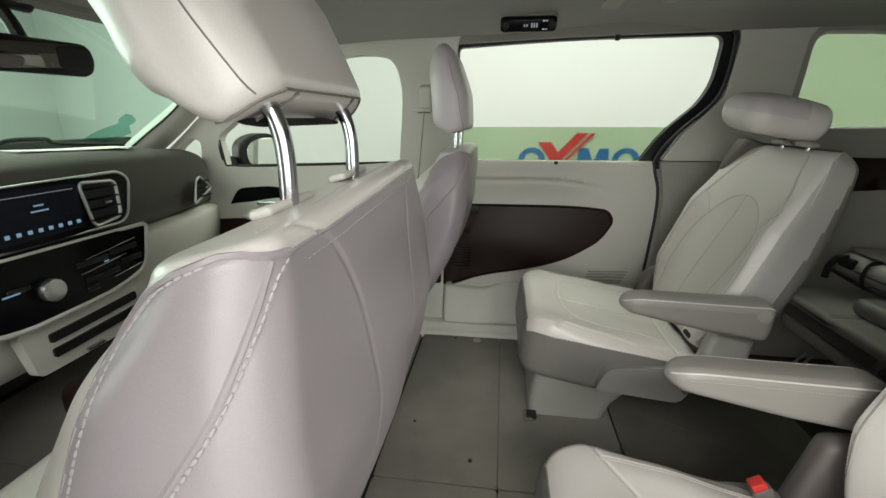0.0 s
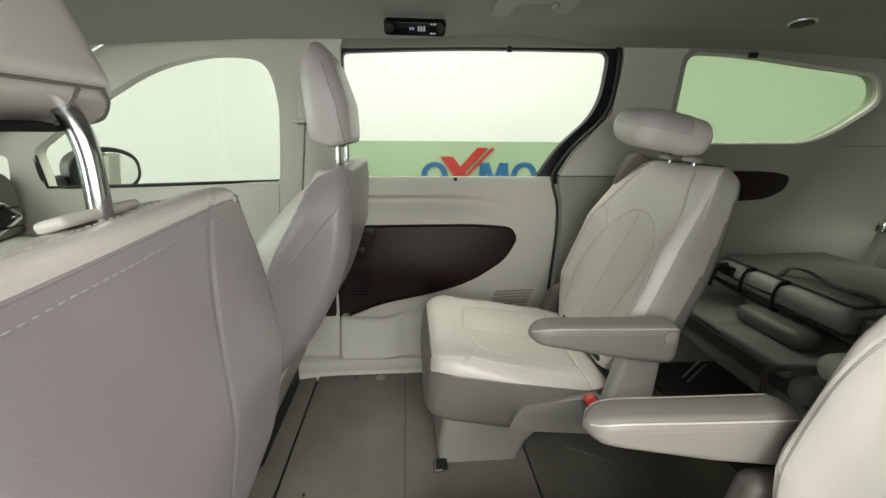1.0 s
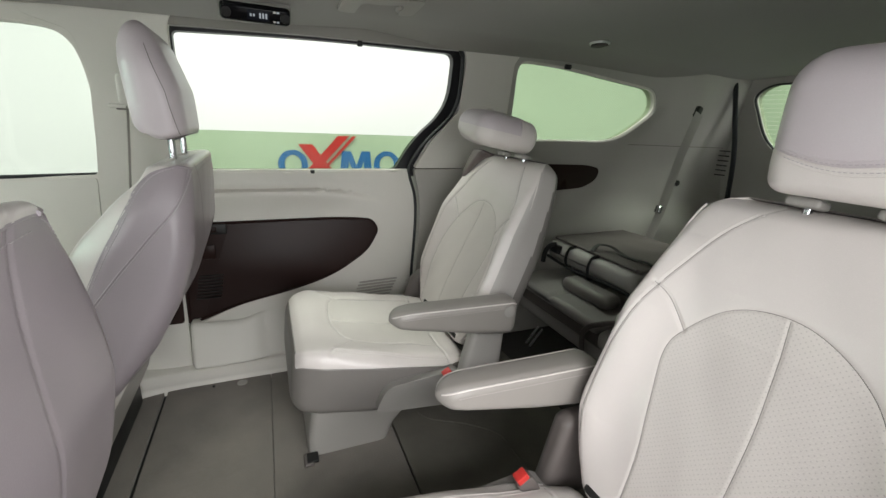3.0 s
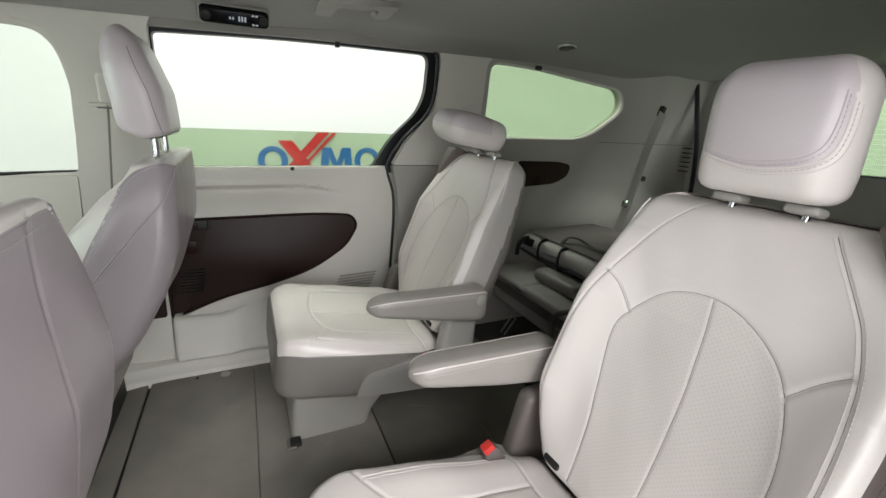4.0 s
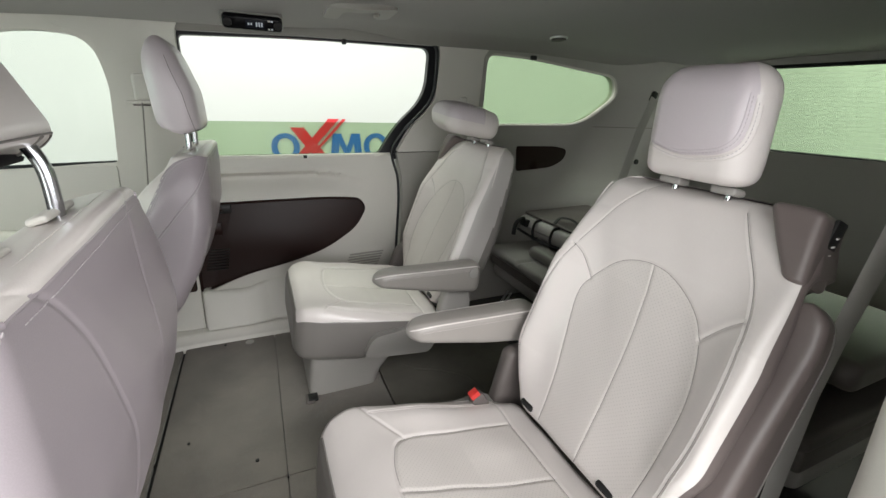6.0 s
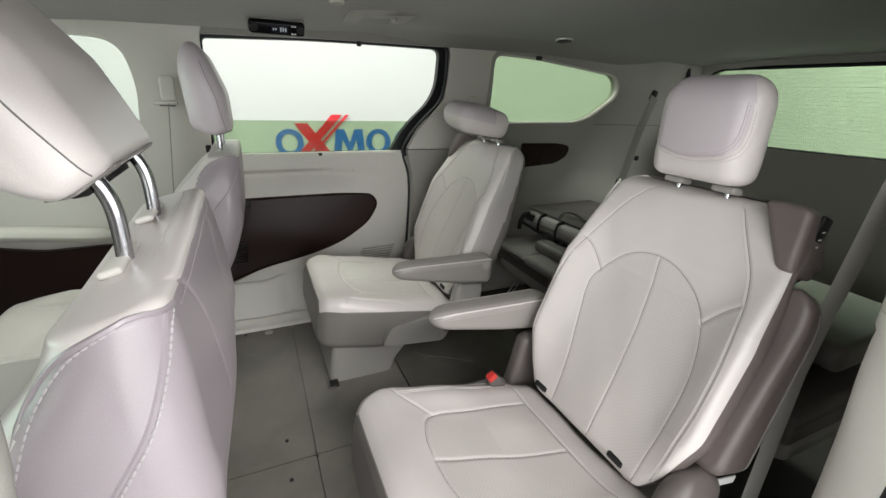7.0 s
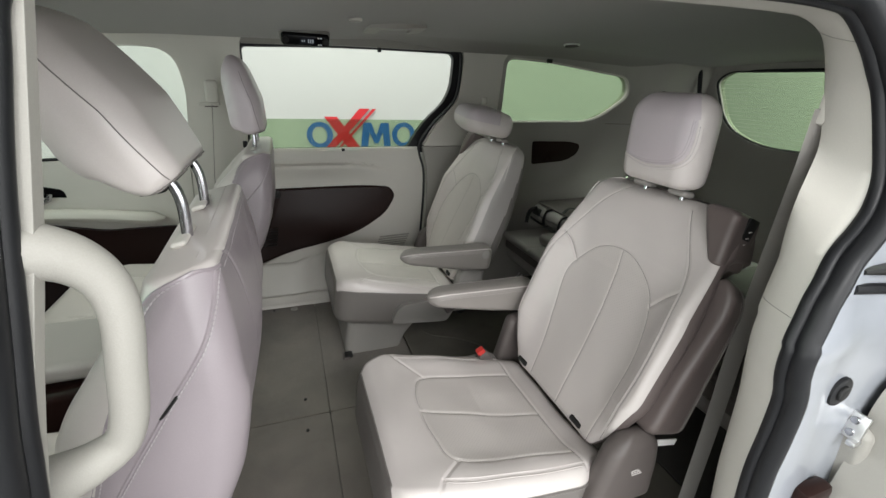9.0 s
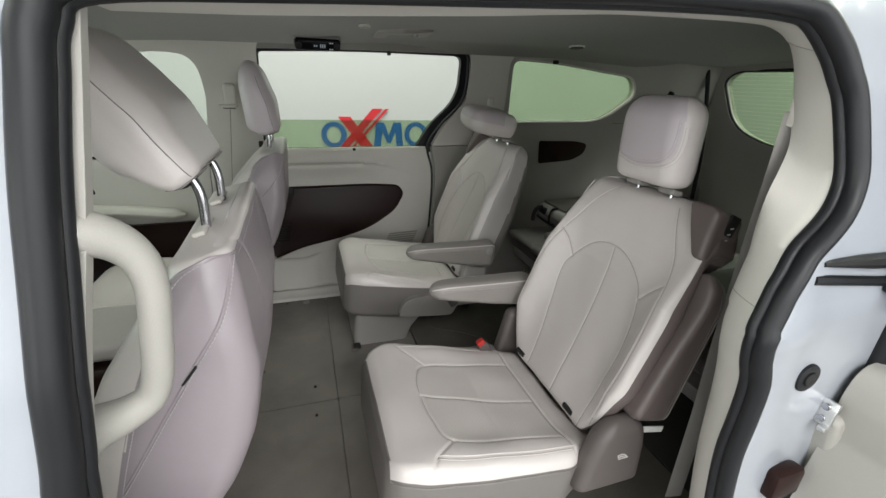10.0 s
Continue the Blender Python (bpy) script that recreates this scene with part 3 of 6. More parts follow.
tang = np.gradient(rv3[:, 2:], axis=0)
tang /= np.linalg.norm(tang, axis=1)[:, None]
V, F = [], []
for (ax, az, bx, bz), (tx, tz) in zip(rv3, tang):
    nx, nz = -tz, tx
    nx, nz = (nx, nz) if nx + nz > 0 else (-nx, -nz)
    sec = [(ax + nx * 0.012, az + nz * 0.012, 0.013), (ax + nx * 0.004, az + nz * 0.004, 0.012), (ax, az, 0.008)]
    for m, d in ((0.12, -0.006), (0.30, -0.025), (0.55, -0.044), (0.80, -0.056)):
        sec.append((ax + (bx - ax) * m, az + (bz - az) * m, d))
    sec += [(bx, bz, -0.062), (bx + nx * 0.012, bz + nz * 0.012, -0.064), (bx + nx * 0.055, bz + nz * 0.055, -0.056), (bx + nx * 0.06, bz + nz * 0.06, -0.02)]
    V += [wall_place(False, d)(x, z, 0) for x, z, d in sec]
k = len(sec)
for i in range(len(rv3) - 1):
    for a in range(k):
        F.append((i * k + a, i * k + (a + 1) % k, (i + 1) * k + (a + 1) % k, (i + 1) * k + a))
F += [tuple(range(k))[::-1], tuple((len(rv3) - 1) * k + a for a in range(k))]
ob = mesh_object("trim", V, F, TRIM, smooth=50)
tagged(ob, "light grey moulded trim round the open doorway", "pillar trim", kind="structure")
for row in (17 * 5 + 1, 8 * 5 - 1):
    joint = [Vector(V[row * k + a]) for a in range(2, 9)]
    jt = mesh_object("trim", *tube([tuple(p + Vector((-0.0004, 0, 0))) for p in joint], 0.0005, 6, up=(0, 0, 1)), TRIM_DIM)
    tagged(jt, "fine joint line between two pillar trims", "joint", kind="structure")

# the cabin floor: a dark base, with carpeted lids on it
floor = tagged(part("floor", box_bm((3.9, 1.56, 0.05), (0.45, YC, -0.037), 0), BLACK, smooth=0), "minivan cabin floor of grey carpeted lids", "floor", kind="structure")


def lid(x0, x1, y0, y1, mat=CARPET):
    ol = corners([(x0, y0), (x1, y0), (x1, y1), (x0, y1)], 0.012, 4)
    ob = plate("floor_lid", ol, [], lambda a, b, d: (a, b, -d), 0.012, mat, floor, step=0.12, bevel=0.004)
    return ob


lid(-1.42, -0.176, 0.22, 0.80)
lid(-1.42, -0.176, 1.06, 1.64)
lid(-1.42, -0.176, 0.80, 1.06)
lid(-0.166, 0.1455, 0.893, 1.632)
lid(-0.166, 0.1455, 0.22, 0.8905)
lid(0.147, 0.478, 0.893, 1.632)
lid(0.147, 0.478, 0.22, 0.8905)
# this lid's carpet colour carries the shade between and behind the chairs
lid(0.483, 1.02, 0.22, 1.632, CARPET_SHADED)
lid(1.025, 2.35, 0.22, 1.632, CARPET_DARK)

# the raised edge of the carpet behind the second row
rg = curve([(0.57, 1.262, 0.001), (0.60, 1.215, 0.002), (0.69, 1.160, 0.003), (0.765, 1.088, 0.003), (0.772, 1.010, 0.003), (0.776, 0.92, 0.002), (0.78, 0.80, 0.001)], 6)
mesh_object("carpet_ridge", *tube(rg, [0.002] + [0.004] * (len(rg) - 2) + [0.002], 8, flat=0.6), CARPET_SHADED, floor, "rolled carpet edge")

# studs and holes in the lids
for hx, hy, r in ((-0.032, 1.605, 0.0045), (0.074, 0.971, 0.005), (0.074, 0.831, 0.005), (-0.10, 1.10, 0.004)):
    tagged(part("floor_stud", cyl_bm(r, 0.006, (hx, hy, 0.001), n=14, bevel=0.001), BLACK), "small black plastic stud in the carpet", "stud", "floor studs")
tagged(part("floor_anchor", cyl_bm(0.016, 0.004, (0.055, 1.60, 0.001), n=20, bevel=0.0015), TRIM_DIM), "round grey anchor cap in the carpet", "anchor cap")

# door sills
for far in (True, False):
    prof = [(1.622, -0.01), (1.630, 0.012), (1.648, 0.020), (1.662, 0.040), (1.70, 0.048), (1.75, 0.046), (1.75, -0.03), (1.622, -0.03)]
    xs = np.linspace(-0.34, 0.74, 24)
    V, F = [], []
    for x in xs:
        flare = 0.05 * max(0, (-0.12 - x) / 0.22) ** 1.6
        rise = 0.03 * max(0, (-0.16 - x) / 0.2) ** 1.5
        for y, z in prof:
            yy = y - flare * (1.0 if y < 1.69 else 0)
            V.append((x, yy if far else 2 * YC - yy, z + (rise if z > 0 else 0)))
    k = len(prof)
    for i in range(len(xs) - 1):
        for a in range(k):
            F.append((i * k + a, i * k + (a + 1) % k, (i + 1) * k + (a + 1) % k, (i + 1) * k + a))
    F += [tuple(range(k))[::-1], tuple((len(xs) - 1) * k + a for a in range(k))]
    sill = mesh_object("door_sill", V, F, TRIM)
    bevelled(sill, 0.004)
    tagged(sill, "light grey plastic door sill step plate", "door sill", kind="structure")

# headliner
ol = corners([(-0.95, 0.20, 0.05), (0.5, 0.205, 0.05), (0.8, 0.182, 0.05), (2.0, 0.185, 0.05), (2.33, 0.22, 0.05), (2.33, 1.63, 0.05), (2.0, 1.668, 0.05), (0.8, 1.674, 0.05), (0.5, 1.650, 0.05), (-0.95, 1.656, 0.05)], 0.05)
head = plate("headliner", ol, [], lambda x, y, d: (x, y, head_z(x, y) + d), 0.05, CLOTH, step=0.05)
tagged(head, "warm grey cloth headliner of the cabin roof", "headliner", kind="structure")

# firewall, under-dash and the lower front sides
tagged(part("firewall", box_bm((0.05, 1.7, 0.85), (-1.50, YC, 0.36), 0.01), CARPET_DARK), "dark carpeted firewall behind the dashboard", "firewall", kind="structure")

# ---- tailgate ----
gate = thing("tailgate", "grey trimmed tailgate with a green heated window", "tailgate", kind="structure")
REAR_WINDOW = corners([(0.315, 1.06, 0.06), (0.36, 0.84, 0.1), (0.60, 0.76, 0.12), (1.27, 0.75, 0.12), (1.475, 0.83, 0.1), (1.56, 1.06, 0.06), (1.49, 1.108, 0.05), (0.39, 1.108, 0.05)], n=7)
gate_place = lambda y, z, d: (2.30 - 0.14 * max(0, z - 0.7) + 0.05 * (1 - ((y - YC) / 0.8) ** 2) + d, y, z)
gol = corners([(0.20, -0.02), (1.656, -0.02), (1.70, 0.7), (1.62, 1.17), (0.236, 1.17), (0.156, 0.7)], 0.03)
plate("inner_panel", gol, [REAR_WINDOW], gate_place, 0.06, TRIM_DIM, gate, step=0.06, bevel=0.008)
pane = plate("pane", REAR_WINDOW, [], lambda y, z, d: gate_place(y, z, d + 0.035), 0.004, GLASS_TINT, gate, step=0.1)
pane.visible_shadow = False
v, f = tube([gate_place(y, z, 0.012) for y, z in REAR_WINDOW], 0.008, 8, closed=True)
mesh_object("window_seal", v, f, RUBBER, gate)
V, F = [], []
for z in np.arange(0.785, 1.09, 0.0185):
    row = [(y, z) for y in np.linspace(0.30, 1.56, 60) if inside(REAR_WINDOW, [(y, z)])[0]]
    v, f = tube([gate_place(y, z, 0.034) for y, z in row], 0.0003, 4)
    base = len(V)
    V += list(v)
    F += [tuple(i + base for i in q) for q in f]
tagged(mesh_object("heater_lines", V, F, TRIM, gate, "fine pale heater lines on glass"), kind="stuff")

# joint between the upper and lower rear trim, and the rubber edge of the tailgate opening
jl = mesh_object("trim", *tube([wall_place(True, -rear_relief(x, 0.82) - 0.0004)(x, 0.820, 0) for x in np.linspace(1.76, 2.27, 14)], 0.0013, 6), TAUPE)
tagged(jl, "fine joint line in the rear quarter trim", "joint", kind="structure")
gs = curve([(2.19, 1.600, 1.125), (2.205, 1.572, 0.96), (2.225, 1.545, 0.75), (2.235, 1.535, 0.45), (2.235, 1.535, 0.10)], 5)
for sgn in (1, -1):
    sl = mesh_object("trim", *tube([(x, YC + sgn * (y - YC), z) for x, y, z in gs], 0.011, 8), RUBBER)
    tagged(sl, "black rubber seal along the tailgate opening", "seal", kind="structure")

# ---- the closed sliding door ----
def put(name, v, f, mat, parent=None, label="", smooth=40):
    return mesh_object(name, v, f, mat, parent, label, smooth=smooth)


slider = thing("sliding_door", "closed light grey sliding door with a dark pocket", "car door")
POCKET = corners([(-0.094, 0.525, 0.01), (0.40, 0.527, 0.1), (0.545, 0.517, 0.05), (0.570, 0.475, 0.05), (0.525, 0.395, 0.1), (0.39, 0.308, 0.1), (0.24, 0.268, 0.1), (0.06, 0.236, 0.1), (-0.065, 0.192, 0.03), (-0.094, 0.192, 0.005)], n=7)


def door_relief(x, z):
    fade = 1 / (1 + math.exp((x - 0.47) / 0.045))
    zc = 0.634 - 0.55 * max(0.0, x - 0.30) ** 2
    under = zc - z
    dip = max(0.0, under) / 0.020
    hollow = -0.026 * dip * math.exp(1 - dip) * fade
    ledge = 0.006 * fade * math.exp(-((z - 0.655) / 0.02) ** 2)
    low = 0.030 * (1 / (1 + math.exp((z - 0.20 - 0.12 * max(0, x)) / 0.012))) * (1 / (1 + math.exp((x - 0.42) / 0.05)))
    cup = 0.0
    wave = 0.012 * math.exp(-((x - 0.27) / 0.05) ** 2) * (1 if z < 0.25 else math.exp(-((z - 0.25) / 0.03) ** 2))
    return hollow + ledge + low + cup + wave


outline = corners([(-0.094, 0.05, 0.03), (0.655, 0.05, 0.02)] + DOOR_EDGE[1:-1] + [(0.690, 0.695), (-0.06, 0.692)], 0.012)
plate("panel", outline, [POCKET], wall_place(True, 0, door_relief), 0.06, TRIM, slider, step=0.008, bevel=0.003)
plate("pocket", POCKET, [], wall_place(True, 0.018, lambda x, z: 0.012 * math.exp(-((z - 0.37) / 0.12) ** 2)), 0.03, TRIM_DARK, slider, "dark brown hard plastic pocket", step=0.04)
# moulded bin along the foot of the door, with a cup hollow at its front end
bin_top = interp((0, 0.085), (0.10, 0.082), (0.17, 0.080), (0.24, 0.100), (0.34, 0.118), (0.44, 0.125))
scoop = lambda u, s: -0.050 * np.exp(-((s - 0.095) / 0.055) ** 4) * np.exp(-((u + 0.004) / 0.024) ** 4)
bn = Pad(0.46, interp((0, 0.040), (0.15, 0.046), (0.20, 0.036), (0.24, 0.022), (0.32, 0.028), (0.46, 0.016)), bin_top, lambda s: 0.065, 0.014, (0.014, 0.03),
         lambda u, s, h: (-0.090 + s, 1.735 - 0.036 - u + 0.30 * np.clip(h - 0.02, -0.1, 0.2), 0.118 + h), scoop, nf=40, nb=6, ns=10, nc=6, nv=120)
bn.build("door_bin", TRIM, slider, label="pale moulded door bin with cup hollow")
# pocket rim with switch and slots at its front end
put("pocket_rim", *tube([wall_place(True, 0.006)(x, z, 0) for x, z in POCKET], 0.006, 8, closed=True), TRIM_DARK, slider)
switch = part("window_switch", box_bm((0.10, 0.012, 0.035), (-0.005, 1.744, 0.508), 0.005), BLACK, slider)
part("switch_key", box_bm((0.03, 0.01, 0.018), (0.0, 1.736, 0.508), 0.004), TRIM_DARK, switch)
part("latch_plate", box_bm((0.05, 0.01, 0.05), (-0.02, 1.746, 0.43), 0.004), TRIM_DARK, slider)
for i in range(8):
    part("grille_slot", box_bm((0.075, 0.008, 0.004), (-0.03 + i * 0.002, side_y(-0.02, 0.27 + i * 0.011) + 0.003, 0.27 + i * 0.011), 0.001, 1), BLACK, slider)
for i in range(7):
    a = np.linspace(0.45, 0.60, 10)
    zz = 0.205 + i * 0.011
    put("vent_rib", *tube([wall_place(True, -0.003)(x, zz + 0.15 * (x - 0.45) ** 1 * 0.2, 0) for x in a + i * 0.006], 0.0035, 6), TRIM_DIM, slider)
# lowered glass and its black surround
GLASS_LINE = 0.826
gl = [(x, min(z, GLASS_LINE)) for x, z in SLIDE_WINDOW]
low = corners([(-0.07, 0.66), (-0.06, GLASS_LINE), (0.79, GLASS_LINE), (0.745, 0.80), (0.70, 0.66)], 0.004)
pane = plate("pane", low, [], wall_place(True, 0.042), 0.004, GLASS_TINT, slider, "lowered green tinted glass", step=0.15)
pane.visible_shadow = False
outer = corners([(-0.10, 0.672), (-0.075, 1.13), (0.35, 1.15), (0.90, 1.15), (0.90, 0.92), (0.79, 0.78), (0.745, 0.672)], 0.02)
inner = corners([(-0.055, 0.698, 0.01), (-0.038, 1.098, 0.015), (0.35, 1.116, 0.2), (0.835, 1.118, 0.035), (0.838, 0.935, 0.09), (0.715, 0.815, 0.10), (0.645, 0.698, 0.02)], n=7)
plate("window_surround", outer, [inner], wall_place(True, 0.028), 0.03, RUBBER, slider, "black rubber window surround", step=0.08, bevel=0.003)
edge = [wall_place(True, 0.004)(x, z, 0) for x, z in curve([(0.668, 0.03)] + DOOR_EDGE[1:] + [(0.755, 0.805), (0.858, 0.93), (0.862, 1.09), (0.845, 1.13)], 6)]
put("door_seal", *tube(edge, 0.0075, 8), RUBBER, slider, "black rubber door seal")
for cx, cz in ((0.335, 0.690), (0.492, 1.114)):
    part("clip", box_bm((0.016, 0.014, 0.018), wall_place(True, 0.006)(cx, cz, 0), 0.003), BLACK, slider)
put("sill_strip", *tube([wall_place(True, 0.012)(x, 0.695, 0) for x in np.linspace(-0.06, 0.69, 12)], 0.007, 8), TRIM, slider)

dk = plate("trim", corners([(-0.29, 0.195), (-0.108, 0.195), (-0.108, 0.48), (-0.285, 0.50)], 0.012), [], wall_place(True, -0.004), 0.012, TRIM_DARK, step=0.06, bevel=0.003)
tagged(dk, "dark brown lower pillar trim insert", "pillar trim", kind="structure")
strip = corners([(-0.092, 0.198), (-0.050, 0.205), (0.045, 0.500), (0.06, 0.520), (-0.092, 0.522)], 0.01)
plate("pocket_front", strip, [], wall_place(True, 0.004), 0.02, TRIM_DARK, slider, "dark brown flat pocket front strip", step=0.05, bevel=0.003)

# ---- front doors ----
def front_door(far):
    d = thing("front_door", "closed light grey front door with dark lower panel" if far else "plain light grey front door beside the wheel", "car door")
    ol = corners([(-1.30, 0.03), (-0.312, 0.03), (-0.292, 0.676), (-1.14, 0.655)], 0.012)
    rel = lambda x, z: 0.02 * math.exp(-((z - 0.46 - 0.03 * math.sin(x * 6)) / 0.05) ** 2)
    plate("panel", ol, [], wall_place(far, 0.004, rel), 0.06, TRIM, d, step=0.04, bevel=0.006)
    dk = corners([(-1.26, 0.06), (-0.36, 0.06), (-0.35, 0.40), (-0.62, 0.395), (-0.80, 0.43), (-0.98, 0.45), (-1.22, 0.44)], 0.03)
    plate("lower_panel", dk, [], wall_place(far, -0.022), 0.02, TRIM_DARK, d, "dark brown plastic lower panel", step=0.06, bevel=0.006)
    arm = [wall_place(far, -0.045)(x, 0.455 + 0.02 * math.sin(x * 6), 0) for x in np.linspace(-0.95, -0.40, 14)]
    put("armrest", *tube(arm, [0.01] + [0.04] * 12 + [0.01], 12, flat=0.6), TRIM, d)
    bez = corners([(-1.03, 0.50, 0.02), (-0.99, 0.575, 0.03), (-0.84, 0.585, 0.04), (-0.73, 0.56, 0.03), (-0.72, 0.52, 0.03), (-0.80, 0.49, 0.03), (-0.99, 0.485, 0.03)], n=6)
    bz = plate("handle_bezel", bez, [], wall_place(far, -0.006), 0.02, GLOSS, d, "gloss black door handle bezel", step=0.06, bevel=0.003)
    lever = [wall_place(far, -0.018)(x, z, 0) for x, z in ((-0.90, 0.515), (-0.86, 0.515), (-0.80, 0.517), (-0.775, 0.53), (-0.77, 0.55))]
    put("door_handle", *tube(lever, 0.009, 10, flat=0.7), CHROME, bz, "chrome door handle lever")
    fol = corners([(-1.42, 0.60), (-1.30, 0.72), (-0.93, 1.00), (-0.66, 1.14), (-0.34, 1.17), (-0.245, 1.08), (-0.238, 0.97), (-0.284, 0.66)], 0.02)
    mini = corners([(-1.255, 0.688, 0.012), (-1.25, 0.732, 0.02), (-1.18, 0.782, 0.015), (-1.135, 0.768, 0.015), (-1.15, 0.688, 0.012)], n=5)
    plate("door_frame", fol, [FRONT_WINDOW, mini], wall_place(far, 0.010), 0.05, TRIM, d, step=0.07, bevel=0.004)
    for hole in (FRONT_WINDOW, mini):
        pane = plate("pane", hole, [], wall_place(far, 0.04), 0.004, GLASS_CLEAR, d, step=0.2)
        pane.visible_shadow = False
    put("window_seal", *tube([wall_place(far, 0.018)(x, z, 0) for x, z in ((-1.05, 0.664), (-0.29, 0.685))], 0.006, 8), RUBBER, d)
    put("window_seal", *tube([wall_place(far, 0.02)(x, z, 0) for x, z in ((-1.056, 0.668), (-1.066, 0.785))], 0.008, 8), RUBBER, d)
    return d


front_door(True)
front_door(False)

# wing mirror seen through the passenger window
wm = thing("wing_mirror", "black wing mirror reflecting the booth", "wing mirror")
oval = lambda height, wide: (lambda s: wide * max(0.05, 1 - abs(2 * s / height - 1) ** 2.6) ** 0.5)
skew = lambda y0, x0, z0: (lambda u, s, h: (x0 + 0.515 * u + 0.857 * h, y0 + 0.857 * u - 0.515 * h, z0 + s))
pm = Pad(0.180, oval(0.180, 0.122), lambda s: 0.018, lambda s: 0.07, 0.016, (0.004, 0.004), skew(2.0, -1.005, 0.612), nf=20, nb=20, ns=8, nv=40)
pm.build("housing", BLACK, wm)
pg = Pad(0.140, oval(0.140, 0.096), lambda s: 0.003, lambda s: 0.003, 0.002, (0.001, 0.001), skew(1.994, -0.984, 0.632), nf=20, nb=20, ns=4, nv=40)
pg.build("mirror_glass", MIRROR, wm)
part("mirror_arm", box_bm((0.06, 0.13, 0.08), (-1.10, 1.86, 0.655), 0.025), BLACK, wm)

# ---- the open doorway on the driver's side ----
near = lambda x, z, inset: wall_place(False, inset)(x, z, 0)
DOORWAY = [(-0.150, -0.02), (-0.125, 0.40), (-0.092, 0.664), (-0.083, 0.743), (-0.075, 0.837), (-0.068, 0.927), (-0.059, 0.999), (-0.052, 1.040), (-0.03, 1.060)] + [(a, c) for a, c, _, _ in REVEAL[1:]]
ring = curve(DOORWAY, 6)
tang = np.gradient(ring, axis=0)
tang /= np.linalg.norm(tang, axis=1)[:, None]
outward = np.stack([-tang[:, 1], tang[:, 0]], 1)
seal = thing("door_weatherstrip", "thick dark rubber weatherstrip round the open doorway", "weatherstrip")
put("bulb", *tube([near(x, z, 0.028) for x, z in ring + outward * 0.0145], 0.0145, 14), RUBBER, seal)
put("lip", *tube([near(x, z, 0.015) for x, z in ring + outward * 0.0045], 0.0085, 10), RUBBER, seal)
big = ring + outward * 0.014
big = np.concatenate([[(-0.172, -0.30)], big, [(0.84, -0.30)]])
body = thing("body_side", "white painted car body side with an open doorway", "car body", kind="structure")
bol = np.array([(-0.42, -0.31), (-0.36, 0.7), (-0.30, 1.25), (2.36, 1.24), (2.42, 0.7), (2.42, -0.31)])


def body_place(x, z, d):
    """The painted jamb: proud at the edge, stepping in along a curved crease behind the doorway."""
    step = 0.010 / (1 + math.exp((x - 0.80 - 0.25 * max(0, 0.60 - z)) / 0.012)) + 0.006 * math.exp(-((z - 0.70 - 0.1 * (x - 0.8)) / 0.02) ** 2) * (x > 0.5)
    p = wall_place(False, 0.012 + step)(x, z, 0)
    return (p[0], p[1] - (0.006 - d), p[2])


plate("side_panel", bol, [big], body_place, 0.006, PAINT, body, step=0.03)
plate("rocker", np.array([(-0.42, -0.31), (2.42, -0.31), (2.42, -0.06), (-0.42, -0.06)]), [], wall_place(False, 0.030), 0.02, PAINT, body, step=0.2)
plug = part("rubber_plug", cyl_bm(0.025, 0.012, (0.838, 0.054, 0.592), (90, 0, 0), 24, bevel=0.003), RUBBER, body, "black rubber plug")
part("plug_centre", cyl_bm(0.013, 0.006, (0.838, 0.047, 0.592), (90, 0, 0), 20, bevel=0.002), BLACK, plug)
# roller track, a black slot in the quarter panel, and a pale guide below it
put("roller_track", *tube([near(x, 0.788 - 0.05 * (x - 0.8), 0.022) for x in np.linspace(0.79, 2.2, 16)], [0.006, 0.015] + [0.018] * 14, 8, flat=0.7), BLACK, body)
put("track_edge", *tube([near(x, 0.764 - 0.12 * (x - 0.8), 0.022) for x in np.linspace(0.775, 2.2, 16)], 0.008, 8), RUBBER, body)

# grab handle on the driver-side pillar
hb = thing("pillar_grab_handle", "light grey moulded grab handle on the pillar", "grab handle")
hp = curve([(-0.098, 0.114, 0.890), (-0.070, 0.118, 0.884), (-0.052, 0.124, 0.872), (-0.0395, 0.127, 0.852), (-0.036, 0.127, 0.823), (-0.042, 0.127, 0.777), (-0.049, 0.127, 0.732),
            (-0.060, 0.126, 0.705), (-0.082, 0.119, 0.694), (-0.108, 0.114, 0.687), (-0.130, 0.108, 0.678)], 6)
rad = np.interp(np.linspace(0, 1, len(hp)), (0, 0.15, 0.28, 0.40, 0.66, 0.78, 1), (0.022, 0.0185, 0.0155, 0.0142, 0.0142, 0.017, 0.027))
# darkened trim colour offsets the strong lamp light on the handle
put("grip", *tube(hp, rad, 16, up=(0.3, 1, 0)), TRIM_DIM, hb)
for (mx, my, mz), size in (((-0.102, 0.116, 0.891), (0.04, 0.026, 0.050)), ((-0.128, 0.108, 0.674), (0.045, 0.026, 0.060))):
    part("mount", box_bm(size, (mx, my, mz), 0.013, 3, (0, 12, 0)), TRIM_DIM, hb)

# ---- seats ----
def outline_line(points, n=10):
    return [tuple(q) for q in curve(points, n)]


